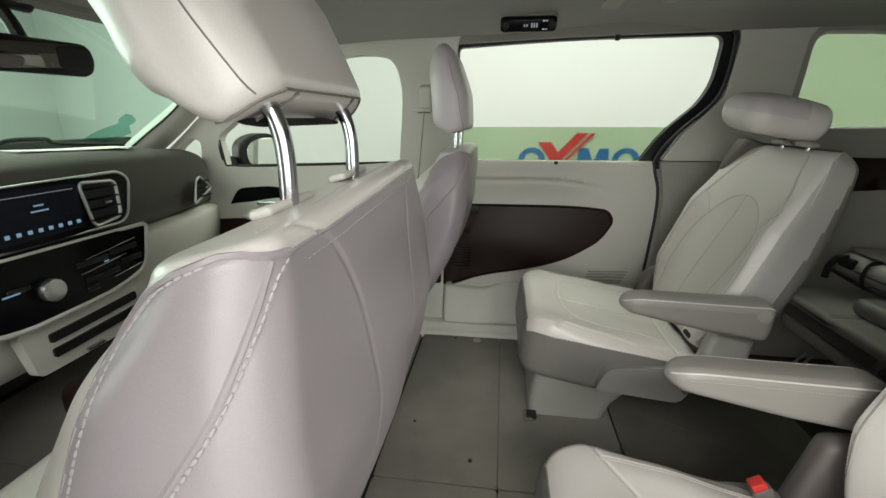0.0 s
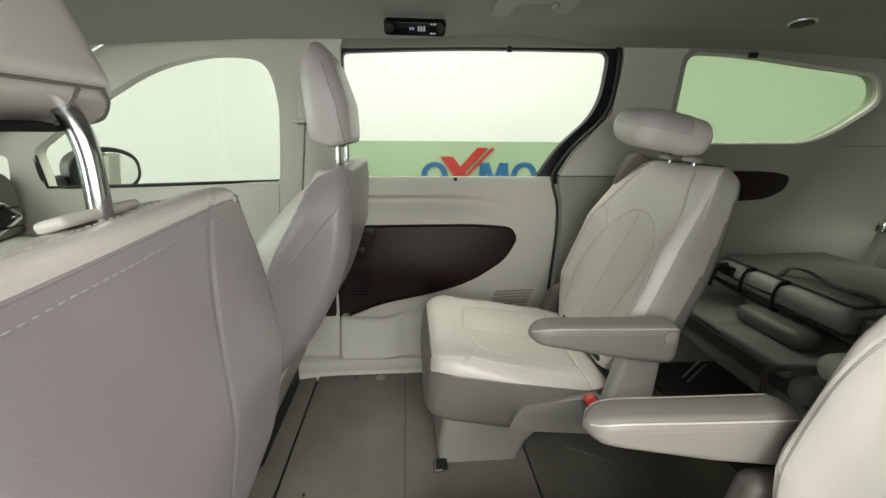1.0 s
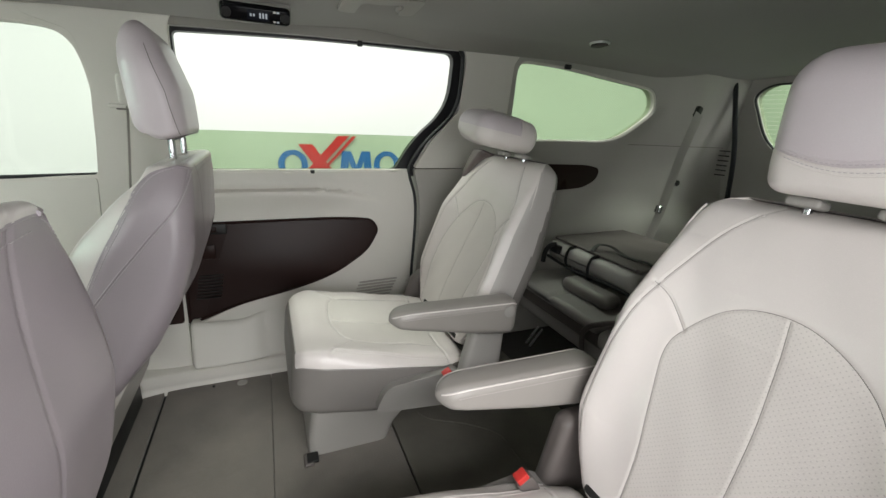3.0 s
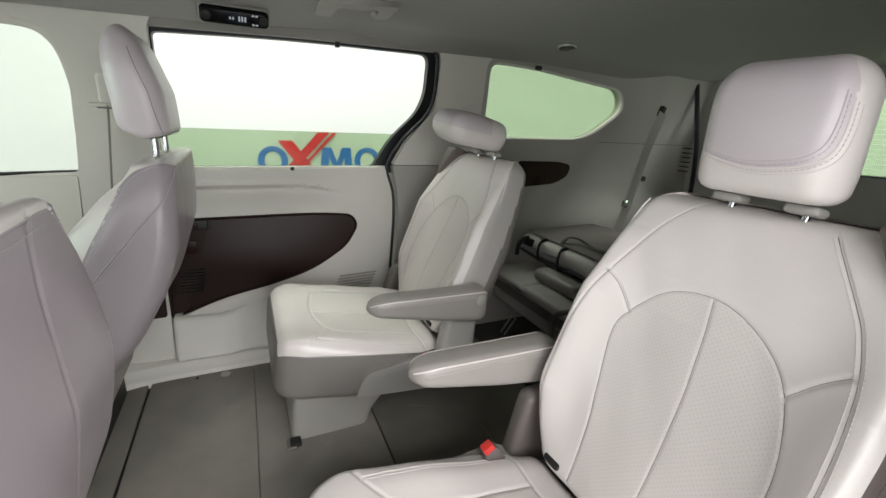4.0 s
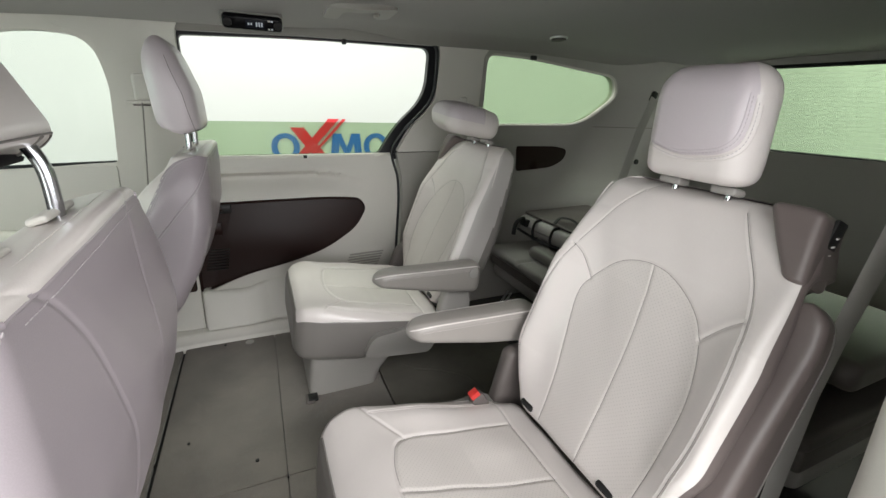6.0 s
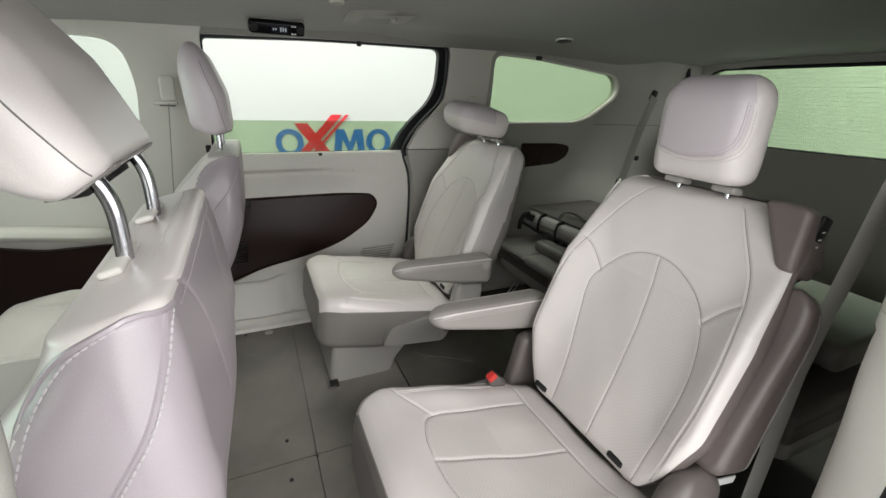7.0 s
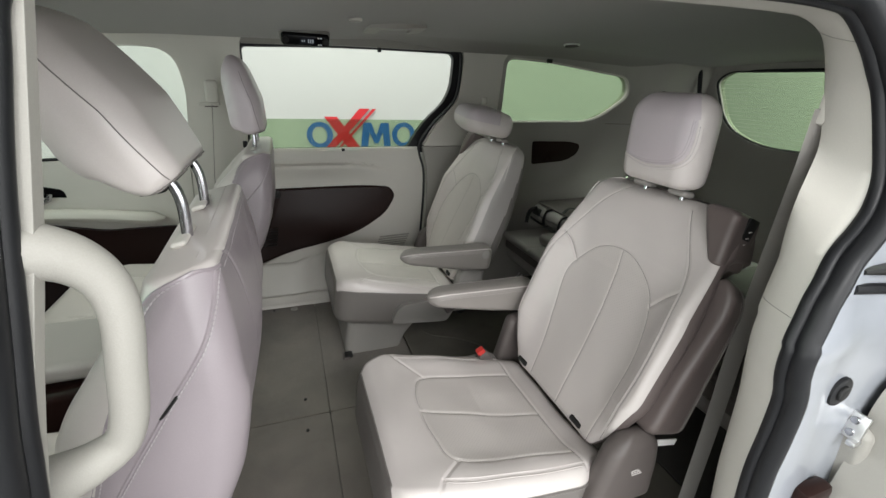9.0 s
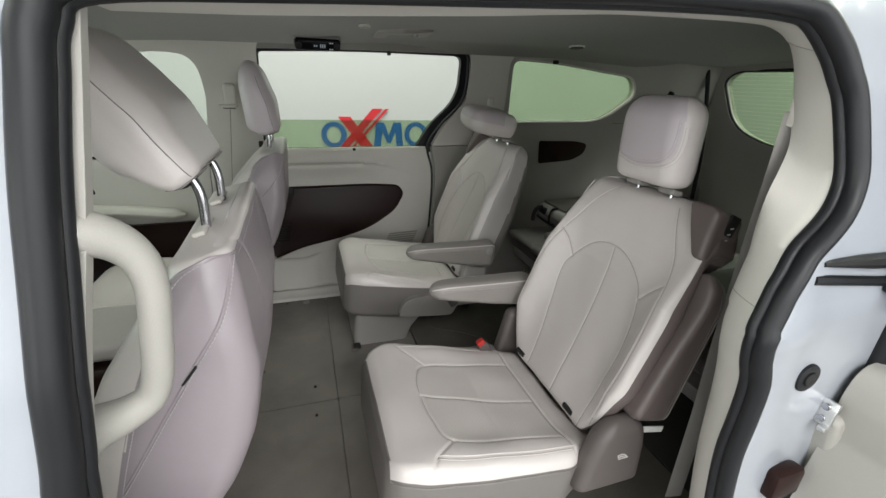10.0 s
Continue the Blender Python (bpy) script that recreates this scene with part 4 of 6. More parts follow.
def headrest(parent_name, label, width, height, depth, place, parent, panel_mat, shell_mat, seams, stitched=True, bulge=0.012, group=None):
    half = interp((0, width * 0.485), (height * 0.2, width * 0.505), (height * 0.7, width * 0.5), (height, width * 0.465))
    puff = lambda u, s: bulge * (1 - (u / (width * 0.5)) ** 2) * np.sin(np.pi * np.clip(s / height, 0, 1)) + groove(u, s, seams, 0.0028, 0.0028)
    pad = Pad(height, half, lambda s: depth * 0.5, lambda s: depth * 0.5, 0.040, (0.020, 0.045), place, puff,
              lambda u, s: 0.010 * (1 - (u / (width * 0.5)) ** 2), nf=190, nb=40, ns=8, nc=20, nv=150)
    face = seams[0]
    rim = np.array(list(face) + [(width, face[-1][1]), (width, height * 1.2), (face[0][0], height * 1.2)])
    cut = 1 - np.sqrt(np.clip(1 - np.clip((pad.fs - height + 0.045) / 0.045, 0, 1) ** 2, 0, 1))
    ins = np.isin(pad.fd, (1, 2, 8)) & inside(rim, np.stack([pad.fu / (1 - 0.045 * cut / (width * 0.5)), pad.fs], 1))
    h = pad.build(parent_name, shell_mat, parent, ~ins, label=label)
    # the panel has its own mauve tint, with some shade put into its tone
    pad.build("panel", panel_mat, h, ins, "mauve grey leather front panel", caps=False)
    return h, pad


def second_row_seat(cy, flip, folded_rest):
    """flip: +1 where the aisle lies towards the passenger side, -1 where it lies towards the driver."""
    seat = thing("captain_chair", "light grey leather captain chair, headrest " + ("folded forward" if folded_rest else "raised, outer armrest up"), "car seat", "second row captain chairs")
    # backrest
    ang, L = 21.5, 0.585
    bx, bz = 0.690, 0.245
    straight = lean(bx, cy, bz, ang, flip)
    place = lambda u, s, h: straight(np.where(np.less(u, 0), u * (1 - 0.20 * np.clip((0.028 - h) / 0.05, 0, 1) * np.clip((0.50 - s) / 0.05, 0, 1)), u), s, h)
    half = interp((0, 0.165), (0.06, 0.205), (0.16, 0.240), (0.34, 0.240), (0.44, 0.228), (0.50, 0.218), (0.545, 0.205), (L, 0.182))
    arch = outline_line([(-0.150, -0.02), (-0.154, 0.06), (-0.162, 0.15), (-0.158, 0.25), (-0.128, 0.338), (-0.085, 0.388), (-0.025, 0.419), (0.034, 0.420), (0.085, 0.397), (0.126, 0.345), (0.138, 0.295), (0.118, 0.20), (0.101, 0.12), (0.090, -0.02)])
    spine = outline_line([(0.003, 0.420), (-0.010, 0.33), (-0.020, 0.25), (-0.027, 0.12), (-0.026, 0.0)])
    crease_in = outline_line([(0.126, 0.345), (0.165, 0.385), (0.197, 0.400)])
    crease_out = outline_line([(-0.128, 0.340), (-0.155, 0.375), (-0.178, 0.396)])
    dbl_out = outline_line([(-0.082, 0.57), (-0.143, 0.483), (-0.170, 0.435), (-0.192, 0.370), (-0.202, 0.285), (-0.203, 0.195), (-0.195, 0.11), (-0.180, 0.04)])
    dbl_in = outline_line([(0.084, 0.585), (0.138, 0.514), (0.185, 0.412), (0.212, 0.290), (0.212, 0.170), (0.195, 0.07)])
    side = lambda line, d: [(a + d, b) for a, b in line]
    seams = [arch, spine]

    def puff(u, s):
        bol = 0.030 * np.exp(-((np.abs(u) - 0.214) / 0.050) ** 2) * np.clip((s - 0.02) / 0.12, 0, 1) * np.clip((0.50 - s) / 0.14, 0, 1)
        mid = 0.006 * np.exp(-(u / 0.10) ** 2) * np.exp(-((s - 0.14) / 0.12) ** 2) - 0.006 * np.exp(-((u + 0.01) / 0.125) ** 4) * np.clip((0.43 - s) / 0.06, 0, 1)
        wob = 0.0010 * np.sin(u * 31 + 1.3) * np.sin(s * 23 + 0.4) + 0.0004 * np.sin(u * 67 - s * 41)
        g = groove(u, s, seams, 0.0012, 0.0026) + groove(u, s, [crease_in, crease_out], 0.0026, 0.0038)
        g += groove(u, s, [dbl_out, dbl_in], 0.0014, 0.0030)
        roll_off = -0.03 * np.clip((s - 0.47) / 0.11, 0, 1) ** 2
        return bol + mid + wob + g + roll_off

    back = Pad(L, half, lambda s: 0.035, interp((0, 0.075), (0.3, 0.075), (L, 0.05)), 0.024, (0.02, 0.034), place, puff, nf=210, nb=24, ns=12, nc=6, nv=230)
    poly = np.array(arch)
    ins = (back.fd == 1) & inside(poly, np.stack([back.fu, back.fs], 1))
    edge_u = np.array([half(v) for v in back.fs])
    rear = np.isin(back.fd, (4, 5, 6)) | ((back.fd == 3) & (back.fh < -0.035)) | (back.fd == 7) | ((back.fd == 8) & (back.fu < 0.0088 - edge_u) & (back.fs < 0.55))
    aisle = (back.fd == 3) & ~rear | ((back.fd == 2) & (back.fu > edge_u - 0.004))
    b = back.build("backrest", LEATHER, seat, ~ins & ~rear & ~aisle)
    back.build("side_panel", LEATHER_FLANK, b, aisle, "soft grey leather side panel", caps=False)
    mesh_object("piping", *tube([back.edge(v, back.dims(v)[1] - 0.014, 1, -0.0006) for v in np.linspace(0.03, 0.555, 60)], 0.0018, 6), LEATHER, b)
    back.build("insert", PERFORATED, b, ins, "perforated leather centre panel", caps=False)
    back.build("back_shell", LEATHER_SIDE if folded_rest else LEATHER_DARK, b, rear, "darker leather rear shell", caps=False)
    rows = []
    for line in (dbl_out, dbl_in):
        for d in (-0.005, 0.005):
            rows.append([back.point(a + d, min(max(c, 0.01), 0.56), lift=0.0006) for a, c in line if 0.01 < c < 0.56])
    stitches(b, rows, THREAD, pitch=0.0062, length=0.0046, radius=0.0006)
    # latch slots in the fold between backrest and cushion
    for u in (0.135, -0.105):
        at = back.point(u, 0.020, lift=-0.001)
        part("latch_slot", box_bm((0.012, 0.040, 0.014), tuple(at), 0.005, 2, (0, 20, 0)), BLACK, b, "dark latch slot")
    for line in (arch, spine, crease_in, crease_out, dbl_out, dbl_in):
        mesh_object("seam", *tube([back.point(a, c, lift=-0.0002) for a, c in line if 0.005 < c < 0.56], 0.0007, 5), LEATHER_SIDE, b)
    # cushion
    cx, cz, CL = 0.208, 0.300, 0.485
    flat_place = lying(cx, cy, cz, 5.5, flip)

    def cplace(u, s, h):
        x, y_, z = flat_place(u, s, h)
        return (x, y_, z - 0.017 * np.clip((s - 0.10) / 0.33, 0, 1) ** 1.3)

    chalf = interp((0, 0.190), (0.03, 0.212), (0.07, 0.228), (0.2, 0.236), (0.40, 0.232), (0.44, 0.21), (CL, 0.20))
    frame_l = [(0.130, 0.415), (0.126, 0.30), (0.120, 0.160), (0.070, 0.122), (0.0, 0.114), (-0.080, 0.120), (-0.148, 0.148), (-0.160, 0.30), (-0.166, 0.415)]
    wing_out = outline_line([(-0.192, 0.099), (-0.200, 0.16), (-0.204, 0.28), (-0.203, 0.415)], 6)
    wing_in = outline_line([(0.190, 0.099), (0.198, 0.16), (0.202, 0.28), (0.203, 0.415)], 6)
    cs = [outline_line(frame_l, 6), [(-0.148, 0.148), (-0.19, 0.100), (-0.215, 0.085)], [(0.120, 0.158), (0.18, 0.105), (0.215, 0.085)], outline_line([(0.0, 0.114), (-0.012, 0.25), (-0.030, 0.415)], 6), [(a, 0.415) for a in np.linspace(-0.215, 0.215, 30)]]

    def cpuff(u, s):
        bol = 0.012 * np.exp(-((np.abs(u) - 0.19) / 0.045) ** 2) * np.clip((s - 0.04) / 0.1, 0, 1)
        fall = -0.034 * np.clip((u - 0.05) / 0.17, 0, 1) ** 1.5 * np.clip((s - 0.10) / 0.34, 0, 1)
        dip = -0.014 * np.exp(-(u / 0.13) ** 2) * np.clip((s - 0.12) / 0.15, 0, 1)
        crown = 0.012 * np.exp(-((s - 0.06) / 0.06) ** 2)
        wob = 0.002 * np.sin(u * 29 + 2) * np.sin(s * 33 + 0.4)
        return bol + fall + dip + crown + wob + groove(u, s, cs, 0.0024, 0.0036) + groove(u, s, [wing_out, wing_in], 0.002, 0.0025)

    cush = Pad(CL, chalf, interp((0, 0.012), (0.05, 0.018), (CL, 0.010)), interp((0, 0.140), (0.2, 0.145), (CL, 0.115)), 0.024, (0.030, 0.02), cplace, cpuff, nf=190, nb=10, ns=16, nc=6, nv=190)
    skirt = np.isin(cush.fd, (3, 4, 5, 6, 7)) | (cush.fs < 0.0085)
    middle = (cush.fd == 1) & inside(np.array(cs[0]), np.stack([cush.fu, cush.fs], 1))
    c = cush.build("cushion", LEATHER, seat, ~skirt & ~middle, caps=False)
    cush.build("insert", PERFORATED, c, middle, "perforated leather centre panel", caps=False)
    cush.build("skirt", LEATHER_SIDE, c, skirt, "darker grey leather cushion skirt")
    for w in (wing_out, wing_in):
        for o in (-0.0045, 0.0, 0.0045):
            mesh_object("seam_ridge", *tube([cush.point(u + o, s + o * 0.6, lift=-0.0002) for u, s in w], 0.0010, 6), LEATHER, c)
    for line in cs:
        mesh_object("seam", *tube([cush.point(a, c_, lift=-0.0002) for a, c_ in line if 0.02 < c_ < 0.46], 0.0007, 5), LEATHER_SIDE, c)
    # seam piping round the cushion edge
    edge = []
    rim = lambda v, sgn: [float(q) for q in cplace(sgn * (cush.dims(v)[0] + 0.0004), v, cush.dims(v)[1] - cush.dims(v)[3])]
    w0, f0, _, r0 = cush.dims(0.0085)
    edge += [rim(v, 1) for v in np.linspace(0.42, 0.0085, 30)]
    edge += [[float(q) for q in cplace(v, 0.0085, f0 + float(cpuff(np.array(v), np.array(0.0085))))] for v in np.linspace(w0 - r0, r0 - w0, 30)]
    edge += [rim(v, -1) for v in np.linspace(0.0085, 0.42, 30)]
    mesh_object("piping", *tube(edge, 0.0024, 6), LEATHER_SIDE, c)
    # pedestal
    y = lambda u: cy + flip * u
    V, F = [], []
    for z, x0, x1, w in ((-0.005, 0.235, 0.455, 0.185), (0.05, 0.235, 0.475, 0.187), (0.12, 0.245, 0.53, 0.19), (0.19, 0.25, 0.56, 0.19)):
        ol = corners([(x0, -w), (x1, -w), (x1, w), (x0, w)], 0.03, 5)
        V.append([(a, y(b), z) for a, b in ol])
    k = len(V[0])
    for i in range(3):
        for a in range(k):
            F.append((i * k + a, i * k + (a + 1) % k, (i + 1) * k + (a + 1) % k, (i + 1) * k + a))
    F += [tuple(range(k))[::-1], tuple(3 * k + a for a in range(k))]
    ped = mesh_object("pedestal", [q for r in V for q in r], F, SEAT_PLASTIC, seat, "warm grey plastic pedestal cover")
    part("foot", box_bm((0.026, 0.044, 0.010), (0.234, y(0.198), 0.004), 0.004, 3), TAUPE, ped, "dark foot bracket")
    part("foot_slot", box_bm((0.030, 0.034, 0.010), (0.243, y(0.199), 0.0085), 0.003), BLACK, ped)
    for fx in (0.27, 0.50, 0.60):
        part("rail", box_bm((0.03, 0.34, 0.05), (fx + 0.12, y(0), 0.12 if fx > 0.3 else 0.16), 0.008), BLACK, seat)
    # aisle-side plastic: seat side cover, pivot tower, armrest
    plate("side_cover", corners([(0.40, 0.152, 0.02), (0.62, 0.130, 0.02), (0.66, 0.20, 0.02), (0.62, 0.235, 0.03), (0.43, 0.222, 0.03)], n=5), [], lambda a, c_, d: (a, y(0.258 - d), c_), 0.05, SEAT_PLASTIC, seat, step=0.05, bevel=0.012)
    tower = Pad(0.19, interp((0, 0.065), (0.19, 0.048)), lambda s: 0.022, lambda s: 0.022, 0.016, (0.012, 0.02), lambda u, s, h: (0.690 + u + s * 0.15, y(0.245 + h), 0.17 + s), nf=12, nb=12, ns=6, nv=20)
    tower.build("arm_pivot", SEAT_PLASTIC if folded_rest else TAUPE, seat)

    def armrest(name, place_, mat):
        AL = 0.345
        ah = interp((0, 0.026), (0.05, 0.033), (AL, 0.036))
        af = interp((0, 0.020), (0.05, 0.028), (0.2, 0.029), (AL, 0.031))
        ab = interp((0, 0.012), (0.06, 0.022), (0.2, 0.046), (AL, 0.062))
        pad = Pad(AL, ah, af, ab, 0.015, (0.03, 0.03), place_, lambda u, s: 0.005 * (1 - (u / 0.036) ** 2), nf=24, nb=16, ns=14, nc=6, nv=60)
        a = pad.build(name, mat, seat)
        for sgn in (1, -1):
            top_edge = [[float(q) for q in place_(sgn * (pad.dims(v)[0] - 0.0030), v, pad.dims(v)[1] - 0.0026)] for v in np.linspace(0.006, AL - 0.010, 50)]
            mesh_object("piping", *tube(top_edge, 0.0016, 6), LEATHER_SIDE if mat == LEATHER_DARK else LEATHER, a)
            rows = [[np.array(place_(sgn * (pad.dims(v)[0] + 0.0004), v, pad.dims(v)[1] - 0.0150)) for v in np.linspace(0.03, 0.325, 30)]]
            stitches(a, rows, SEAT_PLASTIC if mat == LEATHER_DARK else LEATHER_FLANK, pitch=0.006, length=0.0042, radius=0.0005)
        return a

    q = math.radians(3.0)
    arm_place = lambda u, s, h: (0.425 + s * math.cos(q) + h * math.sin(q), y(0.253 + 0.033 + u), 0.426 - s * 0.030 + h)
    # aisle armrest: its shadow is put into the darker leather
    armrest("armrest", arm_place, LEATHER_DIM)
    part("pivot_button", cyl_bm(0.016, 0.004, (0.735, y(0.253 + 0.07), 0.425), (90, 0, 0), 20, bevel=0.0015), SEAT_PLASTIC, seat)
    # buckle on its stalk
    bu = 0.315 if folded_rest else 0.215
    bk = part("buckle", box_bm((0.034, 0.024, 0.070), (0.592, y(bu), 0.240), 0.006, 2, (0, -32, 0)), TAUPE, seat, "taupe buckle with red button")
    part("release_button", box_bm((0.024, 0.020, 0.016), (0.571, y(bu), 0.273), 0.003, 2, (0, -32, 0)), RED, bk, "red release button")
    # window-side armrest raised along the backrest, lever housing, recliner cover
    ap = lambda u, s, h: lean(0.768, cy, 0.340, 16, flip)(-0.226 + u, 0.345 - s, 0.02 * np.clip(1 - s / 0.09, 0, 1) ** 2 - h)
    armrest("armrest", ap, LEATHER_DARK)
    hous = Pad(0.108, interp((0, 0.014), (0.05, 0.026), (0.108, 0.038)), interp((0, 0.043), (0.06, 0.047), (0.108, 0.046)), lambda s: 0.036, 0.013, (0.008, 0.014),
               lambda u, s, h: straight(-0.203 + 0.37 * s + u, 0.474 + s, h), nf=16, nb=12, ns=12, nv=30)
    hb_ = hous.build("lever_housing", LEATHER_DARK, seat, label="taupe leather lever housing")
    lv = part("recline_lever", box_bm((0.030, 0.008, 0.075), (0.889, y(-0.2045), 0.748), 0.004, 2, (0, 21, 0)), BLACK, hb_, "black recline lever with pale symbol")
    for i, dz in enumerate((0.012, 0.0, -0.012)):
        part("symbol_bar", box_bm((0.007, 0.002, 0.002), (0.889 + dz * 0.35, y(-0.2092), 0.748 + dz), 0), THREAD, lv, smooth=0)
    rec = Pad(0.185, interp((0, 0.085), (0.1, 0.072), (0.185, 0.05)), lambda s: 0.022, lambda s: 0.03, 0.022, (0.02, 0.045), lambda u, s, h: (0.692 + u + s * 0.1, y(-0.233 - h), 0.172 + s), nf=16, nb=12, ns=8, nv=24)
    rc = rec.build("recliner_cover", TAUPE, seat, label="taupe plastic recliner cover")
    for i in range(3):
        a = np.linspace(0.2, 2.2, 8)
        mesh_object("symbol_line", *tube([(0.705 + 0.016 * math.cos(t) + i * 0.002, y(-0.2555), 0.262 + (0.012 - i * 0.006) * math.sin(t)) for t in a], 0.0011, 5), THREAD, rc)
    part("strap_tag", box_bm((0.06, 0.004, 0.016), (0.80, y(-0.235), 0.30), 0.001, 1, (0, 14, 0)), PAPER, seat, "white fabric strap tag")
    # headrest
    hx, hz = bx + L * math.sin(radians(ang)) + 0.006, bz + L * math.cos(radians(ang))
    face = outline_line([(-0.085, 0.20), (-0.088, 0.10), (-0.075, 0.060), (-0.03, 0.046), (0.03, 0.046), (0.135, 0.075)], 8)
    hw, hh, hd = 0.201, 0.192, 0.082
    for u in (-0.0525, 0.0525):
        p0 = np.array((hx - 0.012, y(u + 0.012), hz - 0.03))
        if folded_rest:
            post = curve([p0, p0 + (0.006, 0, 0.045), p0 + (-0.015, 0, 0.07)], 4)
        else:
            post = curve([p0, p0 + (0.008, 0, 0.04), p0 + (0.004, 0, 0.085)], 4)
        mesh_object("headrest_post", *tube(post, 0.0058, 12, up=(0, 1, 0)), CHROME, seat, "chrome headrest post")
        part("post_guide", box_bm((0.034, 0.046, 0.014), (hx - 0.014, y(u + 0.012), hz + 0.004), 0.006, 3, (0, 12, 0)), SEAT_PLASTIC, seat)
    if folded_rest:
        hplace = lambda u, s, h: (0.926 - s * 0.985 + h * 0.17, y(u), 0.850 + h * 0.985 + s * 0.17 - 0.09 * u)
    else:
        hplace = lambda u, s, h: lean(hx - 0.020, cy, hz + 0.016, -0.5, flip)(u + 0.016, s, h)
    hr, hp_ = headrest("headrest", "light grey leather headrest", hw, hh, hd, hplace, seat, LEATHER_HEAD, LEATHER, [face])
    line = [(a, c_) for a, c_ in face if c_ < 0.148 and a < 0.085]
    for o in (0.0085, 0.0, -0.0085):
        mesh_object("piping", *tube([hp_.point(a + o * 0.8, c_ + o, lift=-0.0004) for a, c_ in line], 0.0013, 6), LEATHER if o < 0.005 else LEATHER_HEAD, hr)
    rows = [[hp_.point(a + o * 0.8, c_ + o, lift=0.0005) for a, c_ in line] for o in (0.0045, -0.0045)]
    stitches(hr, rows, THREAD_MAUVE, pitch=0.0062, length=0.0046, radius=0.0006)
    return seat


second_row_seat(0.490, 1, False)
second_row_seat(2 * YC - 0.490, -1, True)


def front_seat(cy, flip, name, label, ang, L, bx, bz, rest_lean, rest_at):
    """flip: +1 where the aisle lies towards the passenger side."""
    seat = thing(name, label, "car seat", "front seats")
    place0 = lean(bx, cy, bz, ang, flip)

    def place(u, s, h):
        w = np.clip((s - L + 0.158) / 0.158, 0, 1) ** 2
        x, y, z = place0(u, s - 0.58 * (h + 0.045) * w, h)
        rise = 0.012 * np.clip((u + 0.12) / 0.30, 0, 1) * np.clip((s - L + 0.14) / 0.14, 0, 1) if flip > 0 else 0.0
        rise = rise - 0.010 * (flip > 0) * np.clip((u - 0.135) / 0.07, 0, 1) ** 2 * np.clip((s - L + 0.10) / 0.10, 0, 1)
        return (x - 0.026 * np.clip((s - L + 0.258) / 0.258, 0, 1) ** 2, y, z + rise)

    k = L / 0.618
    half = interp((0, 0.20), (0.1, 0.222), (0.28, 0.248), (0.40 * k, 0.248), (0.50 * k, 0.240), (0.57 * k, 0.222), (L, 0.203))
    frontd = interp((0, 0.05), (0.2, 0.070), (0.4 * k, 0.070), (0.5 * k, 0.05), (0.57 * k, 0.03), (L, 0.020))
    backd = interp((0, 0.03), (0.12, 0.065), (0.24, 0.094), (0.34 * k, 0.104), (0.45 * k, 0.094), (0.54 * k, 0.068), (L, 0.045))
    top, low_top = L - 0.004, L - 0.015

    def puff(u, s):
        bol = 0.034 * np.exp(-((np.abs(u) - 0.190) / 0.045) ** 2) * np.clip((s - 0.05) / 0.12, 0, 1) * np.clip((0.56 * k - s) / 0.2, 0, 1)
        return bol + groove(u, s, [[(-0.14, 0), (-0.15, 0.5)], [(0.14, 0), (0.15, 0.5)]], 0.005, 0.005)

    panel_seam = [(0.150, L), (0.118, 0.595 * k), (0.098, 0.56 * k), (0.086, 0.52 * k), (0.075, 0.45 * k), (0.070, 0.40 * k), (0.078, 0.30), (0.10, 0.16)]
    seams = [outline_line([(sgn * a, c) for a, c in panel_seam]) for sgn in (1, -1)]

    def hollow(u, s):
        wob = 0.0007 * np.sin(u * 27 + 0.3) * np.sin(s * 19 + 1.0) + 0.0003 * np.sin(u * 61 + s * 33)
        belly = 0.006 * np.exp(-(u / 0.10) ** 2) * np.exp(-((s - 0.40) / 0.14) ** 2)
        return wob + belly + groove(u, s, seams, 0.0014, 0.0024)

    front_line = fine_line((0, 0.058), (0.36 * k, 0.050), (0.45 * k, 0.042), (0.50 * k, 0.036), (0.535 * k, 0.032), (0.56 * k, 0.026), (0.58 * k, 0.018), (0.595 * k, 0.009), (0.605 * k, -0.003), (0.611 * k, -0.018), (0.6145 * k, -0.034), (L, -0.046))
    rear_line = interp((0.10, 0.075), (0.2, 0.06), (0.385 * k, 0.011), (0.46 * k, -0.013), (0.50 * k, -0.029), (0.53 * k, -0.041), (0.57 * k, -0.047), (L, -0.046))
    back = Pad(L, half, frontd, backd, 0.040, (0.02, 0.012), place, puff, hollow, nf=60, nb=130, ns=40, nc=18, nv=260)
    lip = lambda h: np.interp(h, (-0.052, -0.030), (low_top, top))
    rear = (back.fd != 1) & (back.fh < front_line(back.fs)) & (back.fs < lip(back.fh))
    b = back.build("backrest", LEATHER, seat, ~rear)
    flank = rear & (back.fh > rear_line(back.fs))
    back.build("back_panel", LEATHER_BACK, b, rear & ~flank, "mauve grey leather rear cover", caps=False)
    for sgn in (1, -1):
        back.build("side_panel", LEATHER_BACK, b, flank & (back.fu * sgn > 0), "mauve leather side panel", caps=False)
    rows = []
    for sgn in (1, -1):
        rows.append([back.edge(s, front_line(s) - 0.0062, sgn, 0.0008) for s in np.linspace(0.22, top - 0.003, 90)])
        rows.append([back.edge(s, rear_line(s) - 0.0040, sgn, 0.0010) for s in np.linspace(0.22, low_top - 0.003, 60)])
    stitches(b, rows, THREAD_MAUVE, pitch=0.0060, length=0.0050, radius=0.0011)
    stitches(b, [[back.point(u, low_top - 0.010, rear=True, lift=0.0004) for u in np.linspace(-0.155, 0.155, 40)]], THREAD_MAUVE, pitch=0.0070, length=0.0050, radius=0.0006)
